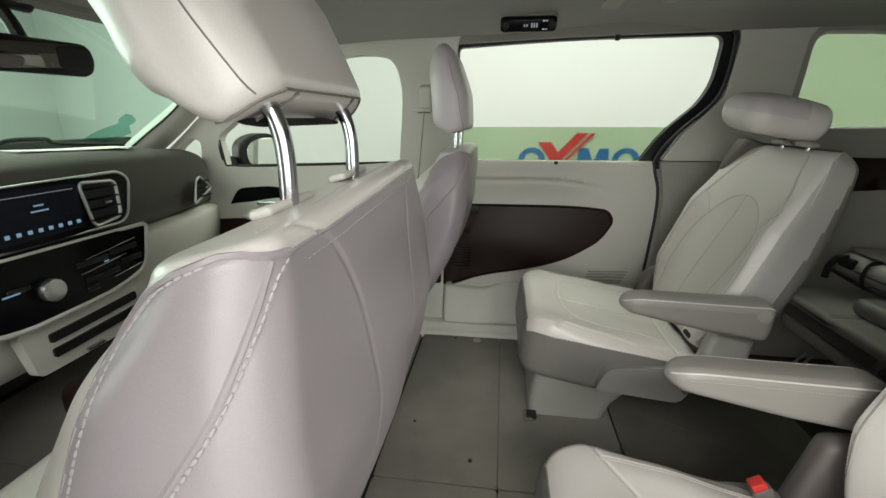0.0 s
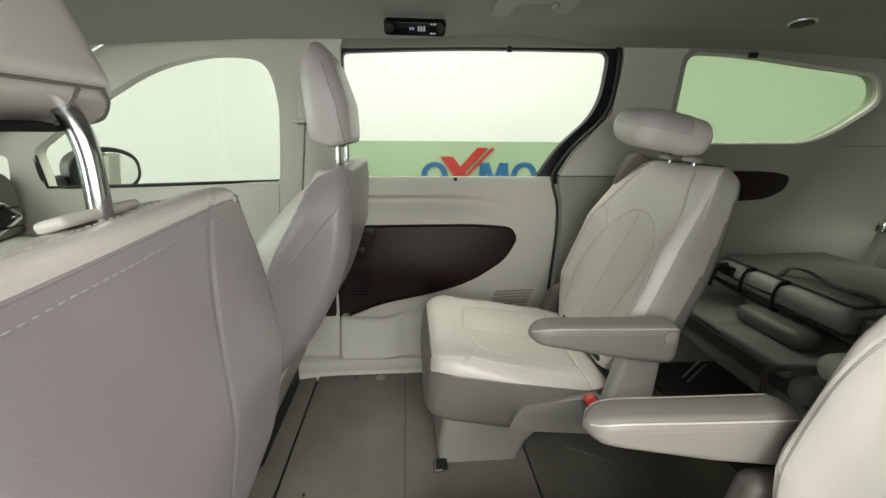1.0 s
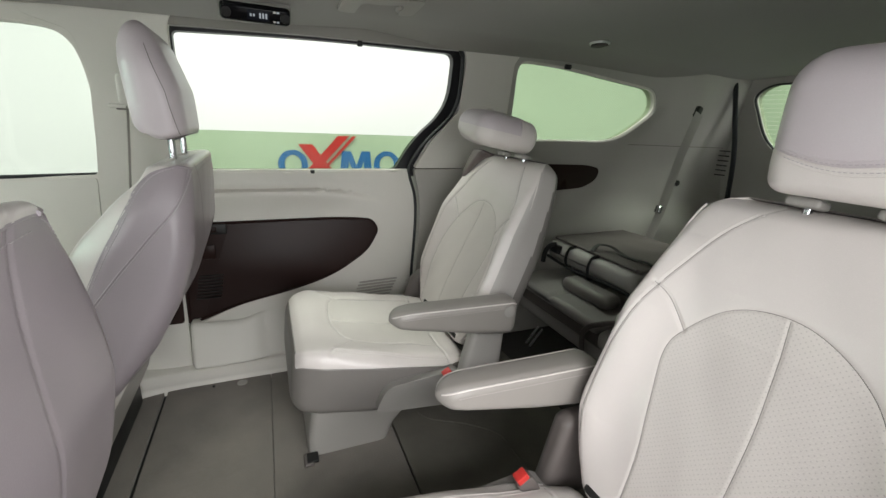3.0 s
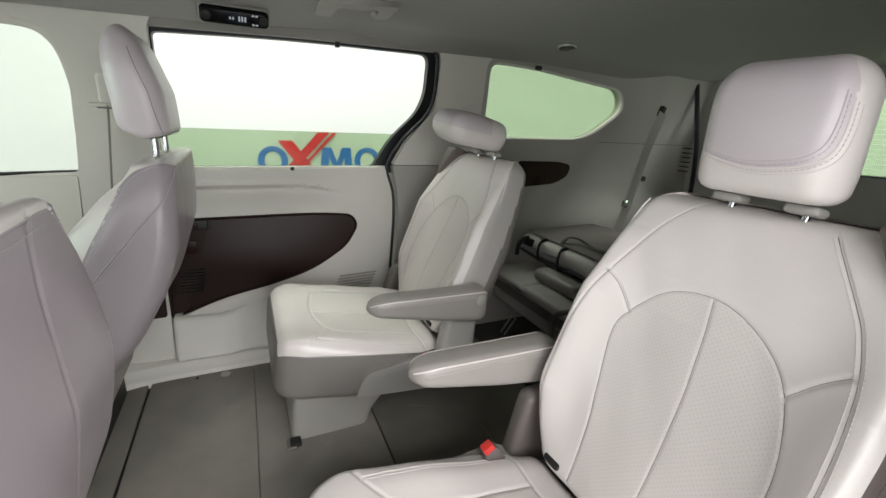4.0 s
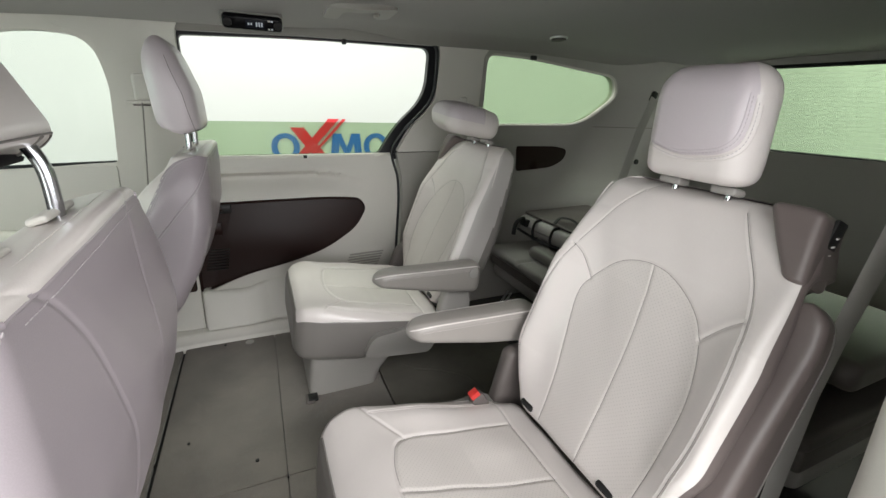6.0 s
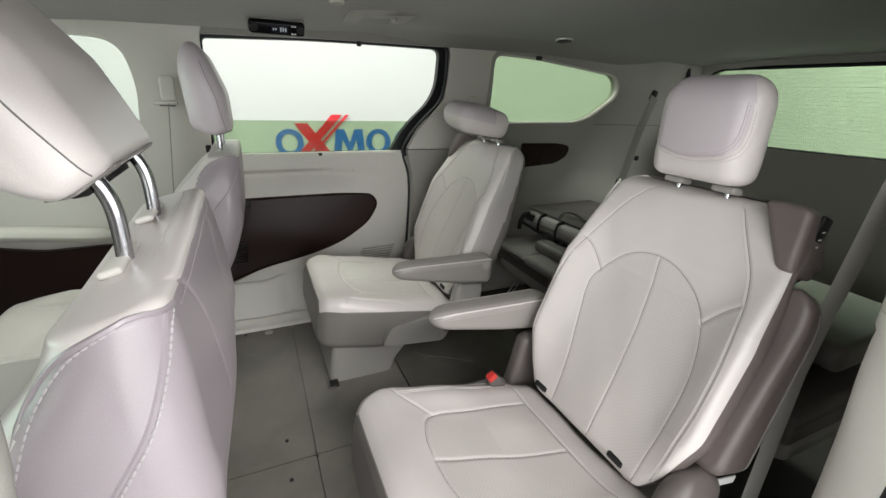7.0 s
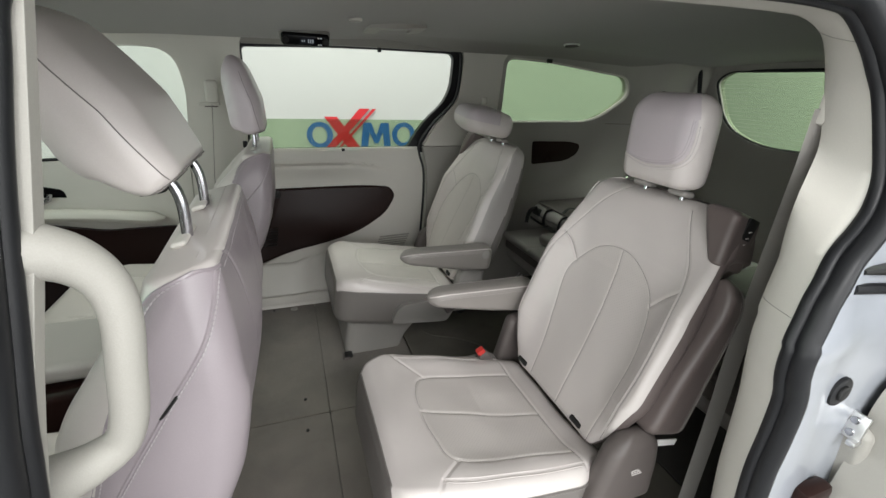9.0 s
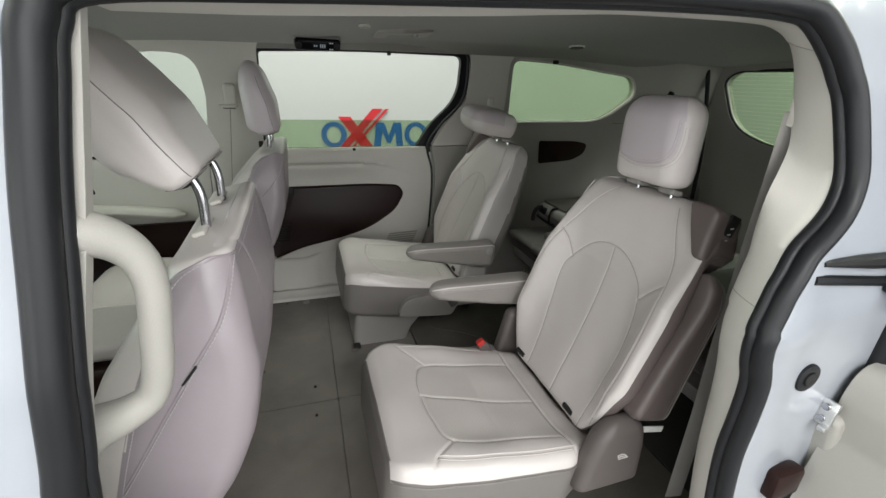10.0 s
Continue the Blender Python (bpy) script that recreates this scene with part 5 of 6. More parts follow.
    stitches(b, [[place(u, L + 0.0003, -0.026) for u in np.linspace(-0.165, 0.165, 40)]], LEATHER, pitch=0.0066, length=0.0046, radius=0.0006)
    # piping ridges along the edges of the side panels and along the top
    for sgn in (1, -1):
        mesh_object("piping", *tube([back.edge(s, rear_line(s), sgn, -0.0010) for s in np.linspace(0.12, low_top, 80)], 0.0024, 6), LEATHER_BACK, b)
        mesh_object("piping", *tube([back.edge(s, front_line(s), sgn, -0.0008) for s in np.append(np.linspace(0.05, L - 0.03, 50), np.linspace(L - 0.029, top - 0.001, 30))] + [back.edge(lip(h), h, sgn, -0.0008) for h in (-0.036, -0.041, -0.046, -0.050)], 0.0028, 6), LEATHER_BACK, b)
    mesh_object("piping", *tube([back.point(u, low_top, rear=True, lift=-0.0014) for u in np.linspace(-0.175, 0.175, 40)], 0.0022, 6), LEATHER_BACK, b)
    # a slit in the window-side seam, with a cloth tag
    at = back.edge(0.450, rear_line(0.450) - 0.001, -1, 0.0)
    part("tag_slit", box_bm((0.034, 0.006, 0.0035), tuple(at), 0.0015, 1, (0, -52, 0)), BLACK, b)
    # lower plastic shell behind the cushion
    low = Pad(0.24, interp((0, 0.20), (0.24, 0.215)), lambda s: 0.03, lambda s: 0.035, 0.02, (0.01, 0.02), lean(bx - 0.055, cy, 0.06, ang, flip), nf=12, nb=12, ns=8, nv=16)
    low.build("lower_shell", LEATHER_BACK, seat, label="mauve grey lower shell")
    # cushion
    cplace = lying(-0.70, cy, 0.262, 5, flip)
    cpuff = lambda u, s: 0.03 * np.exp(-((np.abs(u) - 0.205) / 0.04) ** 2) * np.clip((s - 0.05) / 0.12, 0, 1) + groove(u, s, [[(-0.15, 0.1), (-0.15, 0.5)], [(0.15, 0.1), (0.15, 0.5)], [(-0.15, 0.16), (0.15, 0.16)]], 0.005, 0.005)
    cush = Pad(0.52, interp((0, 0.21), (0.1, 0.24), (0.52, 0.235)), lambda s: 0.02, lambda s: 0.10, 0.035, (0.05, 0.03), cplace, cpuff, nf=70, nb=8, ns=10, nv=60)
    flanks = np.isin(cush.fd, (3, 4, 5, 6, 7))
    cu = cush.build("cushion", LEATHER, seat, ~flanks, caps=False)
    cush.build("skirt", LEATHER_DIM, cu, flanks, "grey leather cushion side")
    part("seat_base", box_bm((0.42, 0.40, 0.20), (-0.43, cy, 0.10), 0.02), BLACK, seat)
    # headrest on two posts
    rx, rz = rest_at
    hx, _, hz = place(0, L, 0)
    for u in (-0.075, 0.075):
        p0 = np.array((hx + 0.003, cy + flip * u, hz - 0.03))
        post = curve([p0, p0 + (0.003, 0, 0.04), p0 + (0.002, 0, 0.085), p0 + (-0.012, 0, 0.115), p0 + (-0.04, 0, 0.14)], 5)
        mesh_object("headrest_post", *tube(post, 0.0072, 14, up=(0, 1, 0)), CHROME, seat, "chrome headrest post")
        part("post_guide", box_bm((0.020, 0.076, 0.008), (hx + 0.001, cy + flip * u, hz - 0.001 + float(flip > 0) * 0.012 * min(1, (u + 0.12) / 0.30)), 0.0039, 3, (0, -16, 0)), TRIM, seat, "pale moulded post collar")
    H = 0.242 if flip > 0 else 0.232
    deep = 0.0 if flip > 0 else -0.012
    half_h = interp((0, 0.118), (H * 0.25, 0.126), (H * 0.65, 0.128), (H, 0.110))
    hb0 = lean(rx, cy + 0.004, rz, rest_lean, flip)
    taper = lambda s: 0.05 + 0.23 * np.clip((s - 0.03) / 0.07, 0, 1)
    hplace = lambda u, s, h: hb0(u * (1 - (taper(s) if flip > 0 else 0.04) * np.clip((h - 0.004) / 0.056, 0, 1) ** 1.5), s - 0.06 * (h + 0.040) * np.clip(1 - s / 0.12, 0, 1) + (0.026 if flip > 0 else 0.012) * np.clip((h + 0.006) / 0.036, 0, 1.2) ** 2 * np.clip(1 - s / 0.08, 0, 1), h)
    hdent = lambda u, s: 0.007 * (1 - (u / 0.128) ** 2) * np.sin(np.pi * np.clip(s / H, 0, 1)) + 0.0004 * np.sin(u * 45) * np.sin(s * 38)
    hp_ = Pad(H, half_h, interp((0, 0.034 if flip > 0 else 0.046), (H * 0.12, 0.050 if flip > 0 else 0.057), (H * 0.35, 0.064 + deep), (H * 0.7, 0.055 + deep), (H, 0.036 + deep)), interp((0, 0.040), (H * 0.4, 0.048), (H, 0.028)), 0.038, (0.013, 0.050), hplace, None, hdent, nf=40, nb=60, ns=14, nc=10, nv=90)
    # driver's headrest gets the lighter leather copy in place of doorway light
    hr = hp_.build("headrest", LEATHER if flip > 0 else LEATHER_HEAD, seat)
    seam_h = lambda s_: -hp_.back(s_) + 0.0145 + 0.008 * math.sin(math.pi * s_ / H)
    for sgn in (1, -1):
        mesh_object("seam", *tube([hp_.edge(s_, seam_h(s_), sgn, 0.0) for s_ in np.linspace(0.004, H - 0.05, 40)], 0.0008, 6), LEATHER_SIDE, hr)
    ends = [hplace(u_, 0.0015, -0.0374) for u_ in np.linspace(-0.084, 0.084, 24)]
    mesh_object("seam", *tube(ends, 0.0012, 6), LEATHER_SIDE, hr)
    for sgn in (1, -1):
        rim = [hplace(sgn * 0.084, 0.0010, -0.0365), hplace(sgn * 0.102, 0.0006, -0.024), hplace(sgn * 0.112, 0.0004, -0.006), hplace(sgn * 0.104, 0.0002, 0.014)]
        mesh_object("seam", *tube(curve(rim, 5), 0.0013, 6), LEATHER_SIDE, hr)
        mesh_object("seam", *tube(curve([hplace(sgn * 0.062, 0.0004, -0.036), hplace(sgn * 0.070, -0.0002, -0.018), hplace(sgn * 0.078, -0.0002, 0.0)], 5), 0.0014, 6), LEATHER_SIDE, hr)
    slot = [hplace(u_, -0.0006, 0.004) for u_ in np.linspace(-0.092, 0.092, 12)]
    mesh_object("post_slot", *tube(slot, [0.004] + [0.009] * 10 + [0.004], 8, flat=0.18, up=(0.4, 0, 1)), BLACK, hr, "dark slot round the posts")
    return seat


front_seat(0.474, 1, "driver_seat", "light grey leather driver seat with mauve grey back", 17.0, 0.618, -0.195, 0.222, -31.5, (-0.064, 0.860))
front_seat(2 * YC - 0.474, -1, "passenger_seat", "light grey leather front passenger seat with stitched back", 25.0, 0.648, -0.248, 0.213, -10, (-0.006, 0.824))

# ---- folded third row ----
def third_row():
    seat = thing("third_row_bench", "grey third row bench folded down with black straps", "car seat")

    def slab(name, x0, y0, y1, z0, length, thick, mat, label, rise=0.0, ends=(0.025, 0.02), lines=(), radius=0.025, round_side=0.0):
        w, cy = (y1 - y0) / 2, (y0 + y1) / 2
        lo = [[(c - cy, -0.1), (c - cy, length + 0.1)] for c in lines]
        pad = Pad(length, lambda s: w, lambda s: thick / 2, lambda s: thick / 2, radius, ends, lambda u, s, h: (x0 + s, cy + u, z0 + thick / 2 + h + rise * s),
                  lambda u, s: groove(u, s, lo, 0.009, 0.008) + 0.0015 * np.sin(u * 40) * np.sin(s * 30), nf=70, nb=6, ns=10, nv=40)
        return pad.build(name, mat, seat, label=label)

    slab("seat_frame", 1.135, 0.30, 1.60, 0.145, 0.40, 0.065, SEAT_PLASTIC, "grey lower frame cover")
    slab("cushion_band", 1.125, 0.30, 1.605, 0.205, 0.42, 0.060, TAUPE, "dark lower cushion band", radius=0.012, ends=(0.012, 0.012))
    slab("cushion", 1.105, 1.112, 1.610, 0.255, 0.50, 0.040, SEAT_PLASTIC, "grey folded cushion", lines=(1.36,), ends=(0.018, 0.018), radius=0.018)
    slab("backrest", 1.262, 1.150, 1.615, 0.352, 0.42, 0.075, SEAT_PLASTIC, "folded grey backrest half", rise=0.02, lines=(1.36, 1.50), ends=(0.034, 0.03), radius=0.02)
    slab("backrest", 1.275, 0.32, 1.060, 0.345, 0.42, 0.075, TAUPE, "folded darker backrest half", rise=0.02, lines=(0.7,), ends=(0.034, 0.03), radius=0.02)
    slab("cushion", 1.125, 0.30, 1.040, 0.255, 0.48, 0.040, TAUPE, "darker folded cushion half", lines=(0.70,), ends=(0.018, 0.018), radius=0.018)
    slab("hinge_housing", 1.098, 1.044, 1.108, 0.215, 0.16, 0.070, SEAT_PLASTIC, "grey rounded hinge housing", ends=(0.03, 0.03), radius=0.03)
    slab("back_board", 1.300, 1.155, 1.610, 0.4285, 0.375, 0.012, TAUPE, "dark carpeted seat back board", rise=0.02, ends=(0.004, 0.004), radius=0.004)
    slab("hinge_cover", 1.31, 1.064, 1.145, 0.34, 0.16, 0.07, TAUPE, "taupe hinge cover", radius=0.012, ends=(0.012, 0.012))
    for yy, ll in ((1.175, 0.24), (0.80, 0.24)):
        r = Pad(ll, lambda s: 0.042, lambda s: 0.026, lambda s: 0.026, 0.024, (0.03, 0.03), lambda u, s, h: (1.232 + u, yy + s, 0.318 + h), nf=12, nb=12, ns=6, nv=16)
        r.build("headrest", LEATHER_SIDE, seat, label="folded grey headrest roll")
    end = Pad(0.07, lambda s: 0.05, lambda s: 0.035, lambda s: 0.035, 0.03, (0.02, 0.03), lambda u, s, h: (1.165 + u, 1.000 + s, 0.335 + h), nf=10, nb=10, ns=6, nv=10)
    end.build("pivot_cap", TRIM, seat, label="pale round pivot cap")
    for yy in (1.346, 1.473):
        strap = [(1.285, yy, 0.345), (1.262, yy, 0.352), (1.254, yy, 0.390), (1.266, yy, 0.424), (1.292, yy, 0.4295), (1.302, yy, 0.428)]
        mesh_object("strap", *tube(curve(strap, 4), 0.007, 6, flat=0.35, up=(0, 1, 0)), BLACK, seat, "black fabric strap")
    mesh_object("edge_binding", *tube([(1.300, y, 0.436) for y in np.linspace(1.17, 1.60, 12)], 0.004, 6), TAUPE, seat)
    mesh_object("lower_binding", *tube([(1.262, y, 0.358 - 0.006 * math.sin(y * 14)) for y in np.linspace(1.08, 1.60, 24)], 0.006, 6), BLACK, seat)
    loop = curve([(1.30, 1.385, 0.440), (1.33, 1.388, 0.462), (1.36, 1.36, 0.462), (1.365, 1.31, 0.450), (1.36, 1.26, 0.447), (1.37, 1.19, 0.449), (1.36, 1.14, 0.440)], 8)
    mesh_object("pull_strap", *tube(loop, 0.010, 6, flat=0.35), BLACK, seat, "loose black pull strap")
    hook = curve([(1.258, 1.545, 0.425), (1.235, 1.555, 0.418), (1.222, 1.565, 0.39), (1.220, 1.57, 0.345)], 6)
    mesh_object("hook", *tube(hook, 0.010, 8, flat=0.7), BLACK, seat, "black plastic hook")
    part("hook_base", box_bm((0.02, 0.06, 0.035), (1.262, 1.55, 0.405), 0.006), BLACK, seat)
    cable = curve([(1.105, 1.16, 0.18), (1.095, 1.15, 0.26), (1.12, 1.10, 0.302), (1.20, 1.06, 0.31), (1.28, 1.04, 0.33)], 6)
    mesh_object("release_cable", *tube(cable, 0.009, 8), TAUPE, seat)
    for i in range(2):
        part("hinge_rod", cyl_bm(0.004, 0.10, (1.10, 1.40 + i * 0.025, 0.10), (25, 10, 0), 10), SATIN, seat)
    return seat


third_row()

# ---- dashboard ----
dash = thing("dashboard", "grey brown dashboard with screen, vents and pale lower half", "dashboard")
# body: a swept profile across the car
prof_top = [(-1.46, 0.742), (-1.30, 0.765), (-1.14, 0.772), (-1.05, 0.755), (-1.015, 0.72), (-1.005, 0.64), (-1.01, 0.56), (-1.03, 0.52), (-1.20, 0.50), (-1.46, 0.50)]
prof_low = [(-1.46, 0.512), (-1.10, 0.515), (-1.015, 0.512), (-0.985, 0.49), (-0.99, 0.40), (-1.03, 0.27), (-1.10, 0.24), (-1.46, 0.24)]


def swept(name, prof, mat, label, y0, y1, bow):
    pr = curve(prof, 5, closed=True)
    ys = np.linspace(y0, y1, 30)
    V, F = [], []
    for y in ys:
        e = (y - YC) / 0.8
        for x, z in pr:
            V.append((x - bow * e * e * (x > -1.3), y, z - 0.035 * e * e * (z > 0.6)))
    k = len(pr)
    for i in range(len(ys) - 1):
        for a in range(k):
            F.append((i * k + a, i * k + (a + 1) % k, (i + 1) * k + (a + 1) % k, (i + 1) * k + a))
    F += [tuple(range(k))[::-1], tuple((len(ys) - 1) * k + a for a in range(k))]
    return mesh_object(name, V, F, mat, dash, label)


swept("upper_pad", prof_top, DASH, "grey brown soft upper pad", 0.14, 1.72, 0.10)
swept("lower_panel", prof_low, TRIM, "pale grey lower panel", 0.14, 1.72, 0.09)
face = lambda y, z, d: (-1.0 + 0.02 - 0.12 * (z < 0.5) * 0 - 0.10 * ((y - YC) / 0.8) ** 2 - d, y, z)


def dash_plate(name, ol, d0, thick, mat, parent=dash, label="", bevel=0.003, holes=()):
    return plate(name, ol, list(holes), lambda y, z, d: face(y, z, -d0 + d), thick, mat, parent, label, step=0.05, bevel=bevel)


stack_ol = corners([(0.665, 0.71, 0.04), (0.69, 0.57, 0.03), (1.17, 0.57, 0.04), (1.205, 0.69, 0.04), (1.17, 0.715, 0.04)], n=5)
stack = dash_plate("stack_panel", stack_ol, 0.012, 0.04, GLOSS, label="gloss black panel round the screen")
v, f = tube([face(y, z, -0.014) for y, z in stack_ol], 0.004, 8, closed=True)
mesh_object("stack_rim", v, f, SATIN, stack, "satin silver rim")
scr = dash_plate("screen", corners([(0.80, 0.705), (0.80, 0.585), (1.025, 0.588), (1.030, 0.702)], 0.012), 0.020, 0.012, SCREEN, stack, "lit navy touch screen", 0.002)
for i in range(9):
    y = 0.820 + i * 0.0238
    part("icon", box_bm((0.002, 0.010, 0.009), face(y, 0.606, -0.022), 0.0005, 1), SCREEN_LIT, scr, smooth=0)
for yy, zz, w in ((0.92, 0.690, 0.19), (0.925, 0.664, 0.022), (0.925, 0.651, 0.040)):
    part("text_bar", box_bm((0.002, w, 0.0012 if w > 0.1 else 0.0035), face(yy, zz, -0.022), 0), SCREEN_LIT if zz < 0.69 else SCREEN_WHITE, scr, smooth=0)


def vent(y0, y1, z0, z1, parent=dash, slats=4, skew=0.02, pointed=False):
    ol = corners([(y0 + skew, z0), (y1, z0 + 0.012), (y1 + 0.004, z1 - 0.008), (y0, z1)], 0.02, 6)
    if pointed:
        ol = corners([(y0, z0, 0.012), (y1, z0 + 0.040, 0.016), (y0 + 0.062, z1, 0.022), (y0 + 0.030, z1 - 0.012, 0.016)], n=6)
    vt = dash_plate("air_vent", ol, 0.016, 0.006, BLACK, parent, "black slatted air vent", 0.002)
    v, f = tube([face(y, z, -0.018) for y, z in ol], 0.0045, 8, closed=True)
    mesh_object("vent_rim", v, f, SATIN, vt, "satin silver vent rim")
    for i in range(slats):
        z = z0 + (i + 0.7) * (z1 - z0) / (slats + 0.4)
        part("slat", box_bm((0.010, (y1 - y0) * (0.50 if pointed else 0.86), 0.003), face((y0 + y1) / 2 + 0.004, z, -0.024), 0.001, 1, (0, 18, 0)), GLOSS, vt)
    part("vent_tab", box_bm((0.010, 0.022, 0.008), face((y0 + y1) / 2 + 0.01, (z0 + z1) / 2, -0.030), 0.002, 1), CHROME, vt)


vent(1.035, 1.145, 0.578, 0.700)
vent(0.69, 0.785, 0.585, 0.695, skew=0.0)
vent(1.505, 1.645, 0.552, 0.648, slats=3, pointed=True)
# climate panel with its knobs
climate_ol = corners([(0.62, 0.53, 0.02), (0.66, 0.425, 0.03), (0.80, 0.392, 0.05), (1.05, 0.398, 0.05), (1.17, 0.425, 0.04), (1.205, 0.555, 0.02), (0.67, 0.562, 0.02)], n=5)
clim = dash_plate("climate_panel", climate_ol, 0.040, 0.04, GLOSS, dash, "gloss black climate panel with silver knob")
v, f = tube([face(y, z, -0.040) for y, z in climate_ol], 0.006, 8, closed=True)
mesh_object("panel_rim", v, f, TRIM, clim)
kn = part("knob", cyl_bm(0.027, 0.026, face(0.875, 0.470, -0.055), (0, 90, 0), 32, bevel=0.003), SATIN, clim, "silver rotary knob")
part("knob_ring", cyl_bm(0.031, 0.012, face(0.875, 0.470, -0.046), (0, 90, 0), 32, bevel=0.002), GLOSS, kn)
for y, z, w in ((0.82, 0.49, 0.05), (1.00, 0.50, 0.09), (1.10, 0.505, 0.09), (1.02, 0.455, 0.10), (1.12, 0.47, 0.07), (0.985, 0.43, 0.035)):
    part("key", box_bm((0.006, w, 0.014), face(y, z, -0.044), 0.002, 1, (0, 0, 0)), BLACK, clim)
for y, z, w in ((0.80, 0.486, 0.035), (1.035, 0.489, 0.012)):
    part("lit_bar", box_bm((0.003, w, 0.003), face(y, z, -0.048), 0), SCREEN_LIT, clim, smooth=0)
for y, z, w in ((1.03, 0.483, 0.14), (1.10, 0.442, 0.10), (1.06, 0.518, 0.16)):
    part("chrome_line", box_bm((0.004, w, 0.003), face(y, z, -0.046), 0.001, 1, (6, 0, 0)), CHROME, clim)
# slots and drawer below
for z in (0.345, 0.305):
    sl = dash_plate("slot", corners([(0.86, z - 0.013), (1.12, z - 0.006), (1.12, z + 0.018), (0.86, z + 0.011)], 0.006), 0.030, 0.01, BLACK, dash, "black storage slot", 0.001)
dash_plate("drawer", corners([(0.80, 0.385), (0.82, 0.26), (1.16, 0.26), (1.17, 0.40)], 0.015), 0.024, 0.03, TRIM, dash, "", 0.004)
part("drawer_pull", box_bm((0.012, 0.05, 0.008), face(0.96, 0.272, -0.03), 0.003), CHROME, dash)
# papers on the dash top
pp = plate("paper_sheet", corners([(-1.30, 1.10), (-1.14, 1.06), (-1.13, 1.42), (-1.27, 1.46)], 0.004), [], lambda x, y, d: (x, y, 0.778 - 0.035 * ((y - YC) / 0.8) ** 2 + 0.004 * math.sin(y * 9) + d), 0.001, PAPER, step=0.05)
tagged(pp, "loose white paper sheet on the dashboard", "paper")

# steering wheel side column is out of view; the centre console stands low between the seats
cons = thing("centre_console", "dark low centre console with pale armrest lid", "console")
cb = Pad(0.62, lambda s: 0.115, interp((0, 0.06), (0.62, 0.13)), lambda s: 0.18, 0.03, (0.03, 0.03), lambda u, s, h: (-0.93 + s, YC + u, 0.18 + h), nf=16, nb=6, ns=10, nv=20)
cb.build("body", TRIM_DARK, cons, label="dark brown console body")
cl = Pad(0.30, lambda s: 0.118, lambda s: 0.03, lambda s: 0.02, 0.02, (0.03, 0.03), lambda u, s, h: (-0.62 + s, YC + u, 0.335 + h), nf=20, nb=8, ns=6, nv=20)
cl.build("armrest_lid", LEATHER_FLANK, cons)

# ---- windscreen, mirror ----
ws = thing("windshield", "aqua tinted windscreen with black lower edge", "windscreen", kind="structure")
ws_place = lambda y, t, d: (-1.48 + t * 0.58 + 0.16 * ((y - YC) / 0.75) ** 2 + d * 0.5, y, 0.755 + t * 0.37 - 0.02 * ((y - YC) / 0.75) ** 2 + d)
wol = corners([(0.245, -0.03), (1.611, -0.03), (1.61, 0.42), (1.50, 1.0), (0.356, 1.0), (0.246, 0.42)], 0.03)
pane = plate("pane", wol, [], ws_place, 0.005, GLASS_FRONT, ws, step=0.10)
pane.visible_shadow = False
mesh_object("lower_edge", *tube([ws_place(y, 0.0, 0.004) for y in np.linspace(0.26, 1.60, 24)], 0.010, 8, flat=0.5), BLACK, ws, "black lower windscreen edge")
wiper = curve([ws_place(0.6, 0.03, 0.014), ws_place(0.95, 0.04, 0.014), ws_place(1.20, 0.055, 0.014), ws_place(1.24, 0.075, 0.016), ws_place(1.33, 0.080, 0.016), ws_place(1.38, 0.045, 0.014), ws_place(1.58, 0.035, 0.012)], 5)
mesh_object("wiper", *tube(wiper, 0.007, 8), BLACK, ws, "black wiper blade")
for sgn in (1, -1):
    rim = [ws_place(YC + sgn * (y - YC), t, -0.003) for y, t in ((1.604, -0.02), (1.604, 0.2), (1.602, 0.42), (1.56, 0.7), (1.50, 1.0))]
    mesh_object("side_edge", *tube(curve(rim, 5), 0.004, 6), BLACK, ws, "black side edge of the windscreen")
hdr = [ws_place(y, 1.0, 0) for y in np.linspace(0.34, 1.52, 16)]
mesh_object("upper_edge", *tube(hdr, 0.035, 8), CLOTH, ws)
for far in (True, False):
    inner = [ws_place(y, t, -0.004) for y, t in ((1.606, -0.06), (1.606, 0.2), (1.604, 0.42), (1.56, 0.7), (1.50, 1.03))]
    outer = [(x, side_y(x, z) + 0.012, z) for x, z in ((-1.40, 0.655), (-1.20, 0.805), (-1.01, 0.945), (-0.80, 1.075), (-0.62, 1.155))]
    rows_ = np.concatenate([curve(inner, 5), curve(outer, 5)], axis=1)
    V, F = [], []
    for r in rows_:
        a, b_ = r[:3], r[3:]
        bulge = np.array((0.010, -0.020, -0.012))
        pts = [a + (b_ - a) * m + bulge * math.sin(math.pi * m) for m in (0, 0.08, 0.3, 0.55, 0.8, 0.93, 1.0)]
        pts += [b_ + (-0.01, 0.03, 0.03), a + (-0.01, 0.02, 0.035)]
        V += [tuple(p) if far else (p[0], 2 * YC - p[1], p[2]) for p in pts]
    k = 9
    for i in range(len(rows_) - 1):
        for a in range(k):
            F.append((i * k + a, i * k + (a + 1) % k, (i + 1) * k + (a + 1) % k, (i + 1) * k + a))
    F += [tuple(range(k))[::-1], tuple((len(rows_) - 1) * k + a for a in range(k))]
    ap = mesh_object("trim", V, F, TRIM)
    tagged(ap, "light grey windscreen pillar trim", "pillar trim", kind="structure")
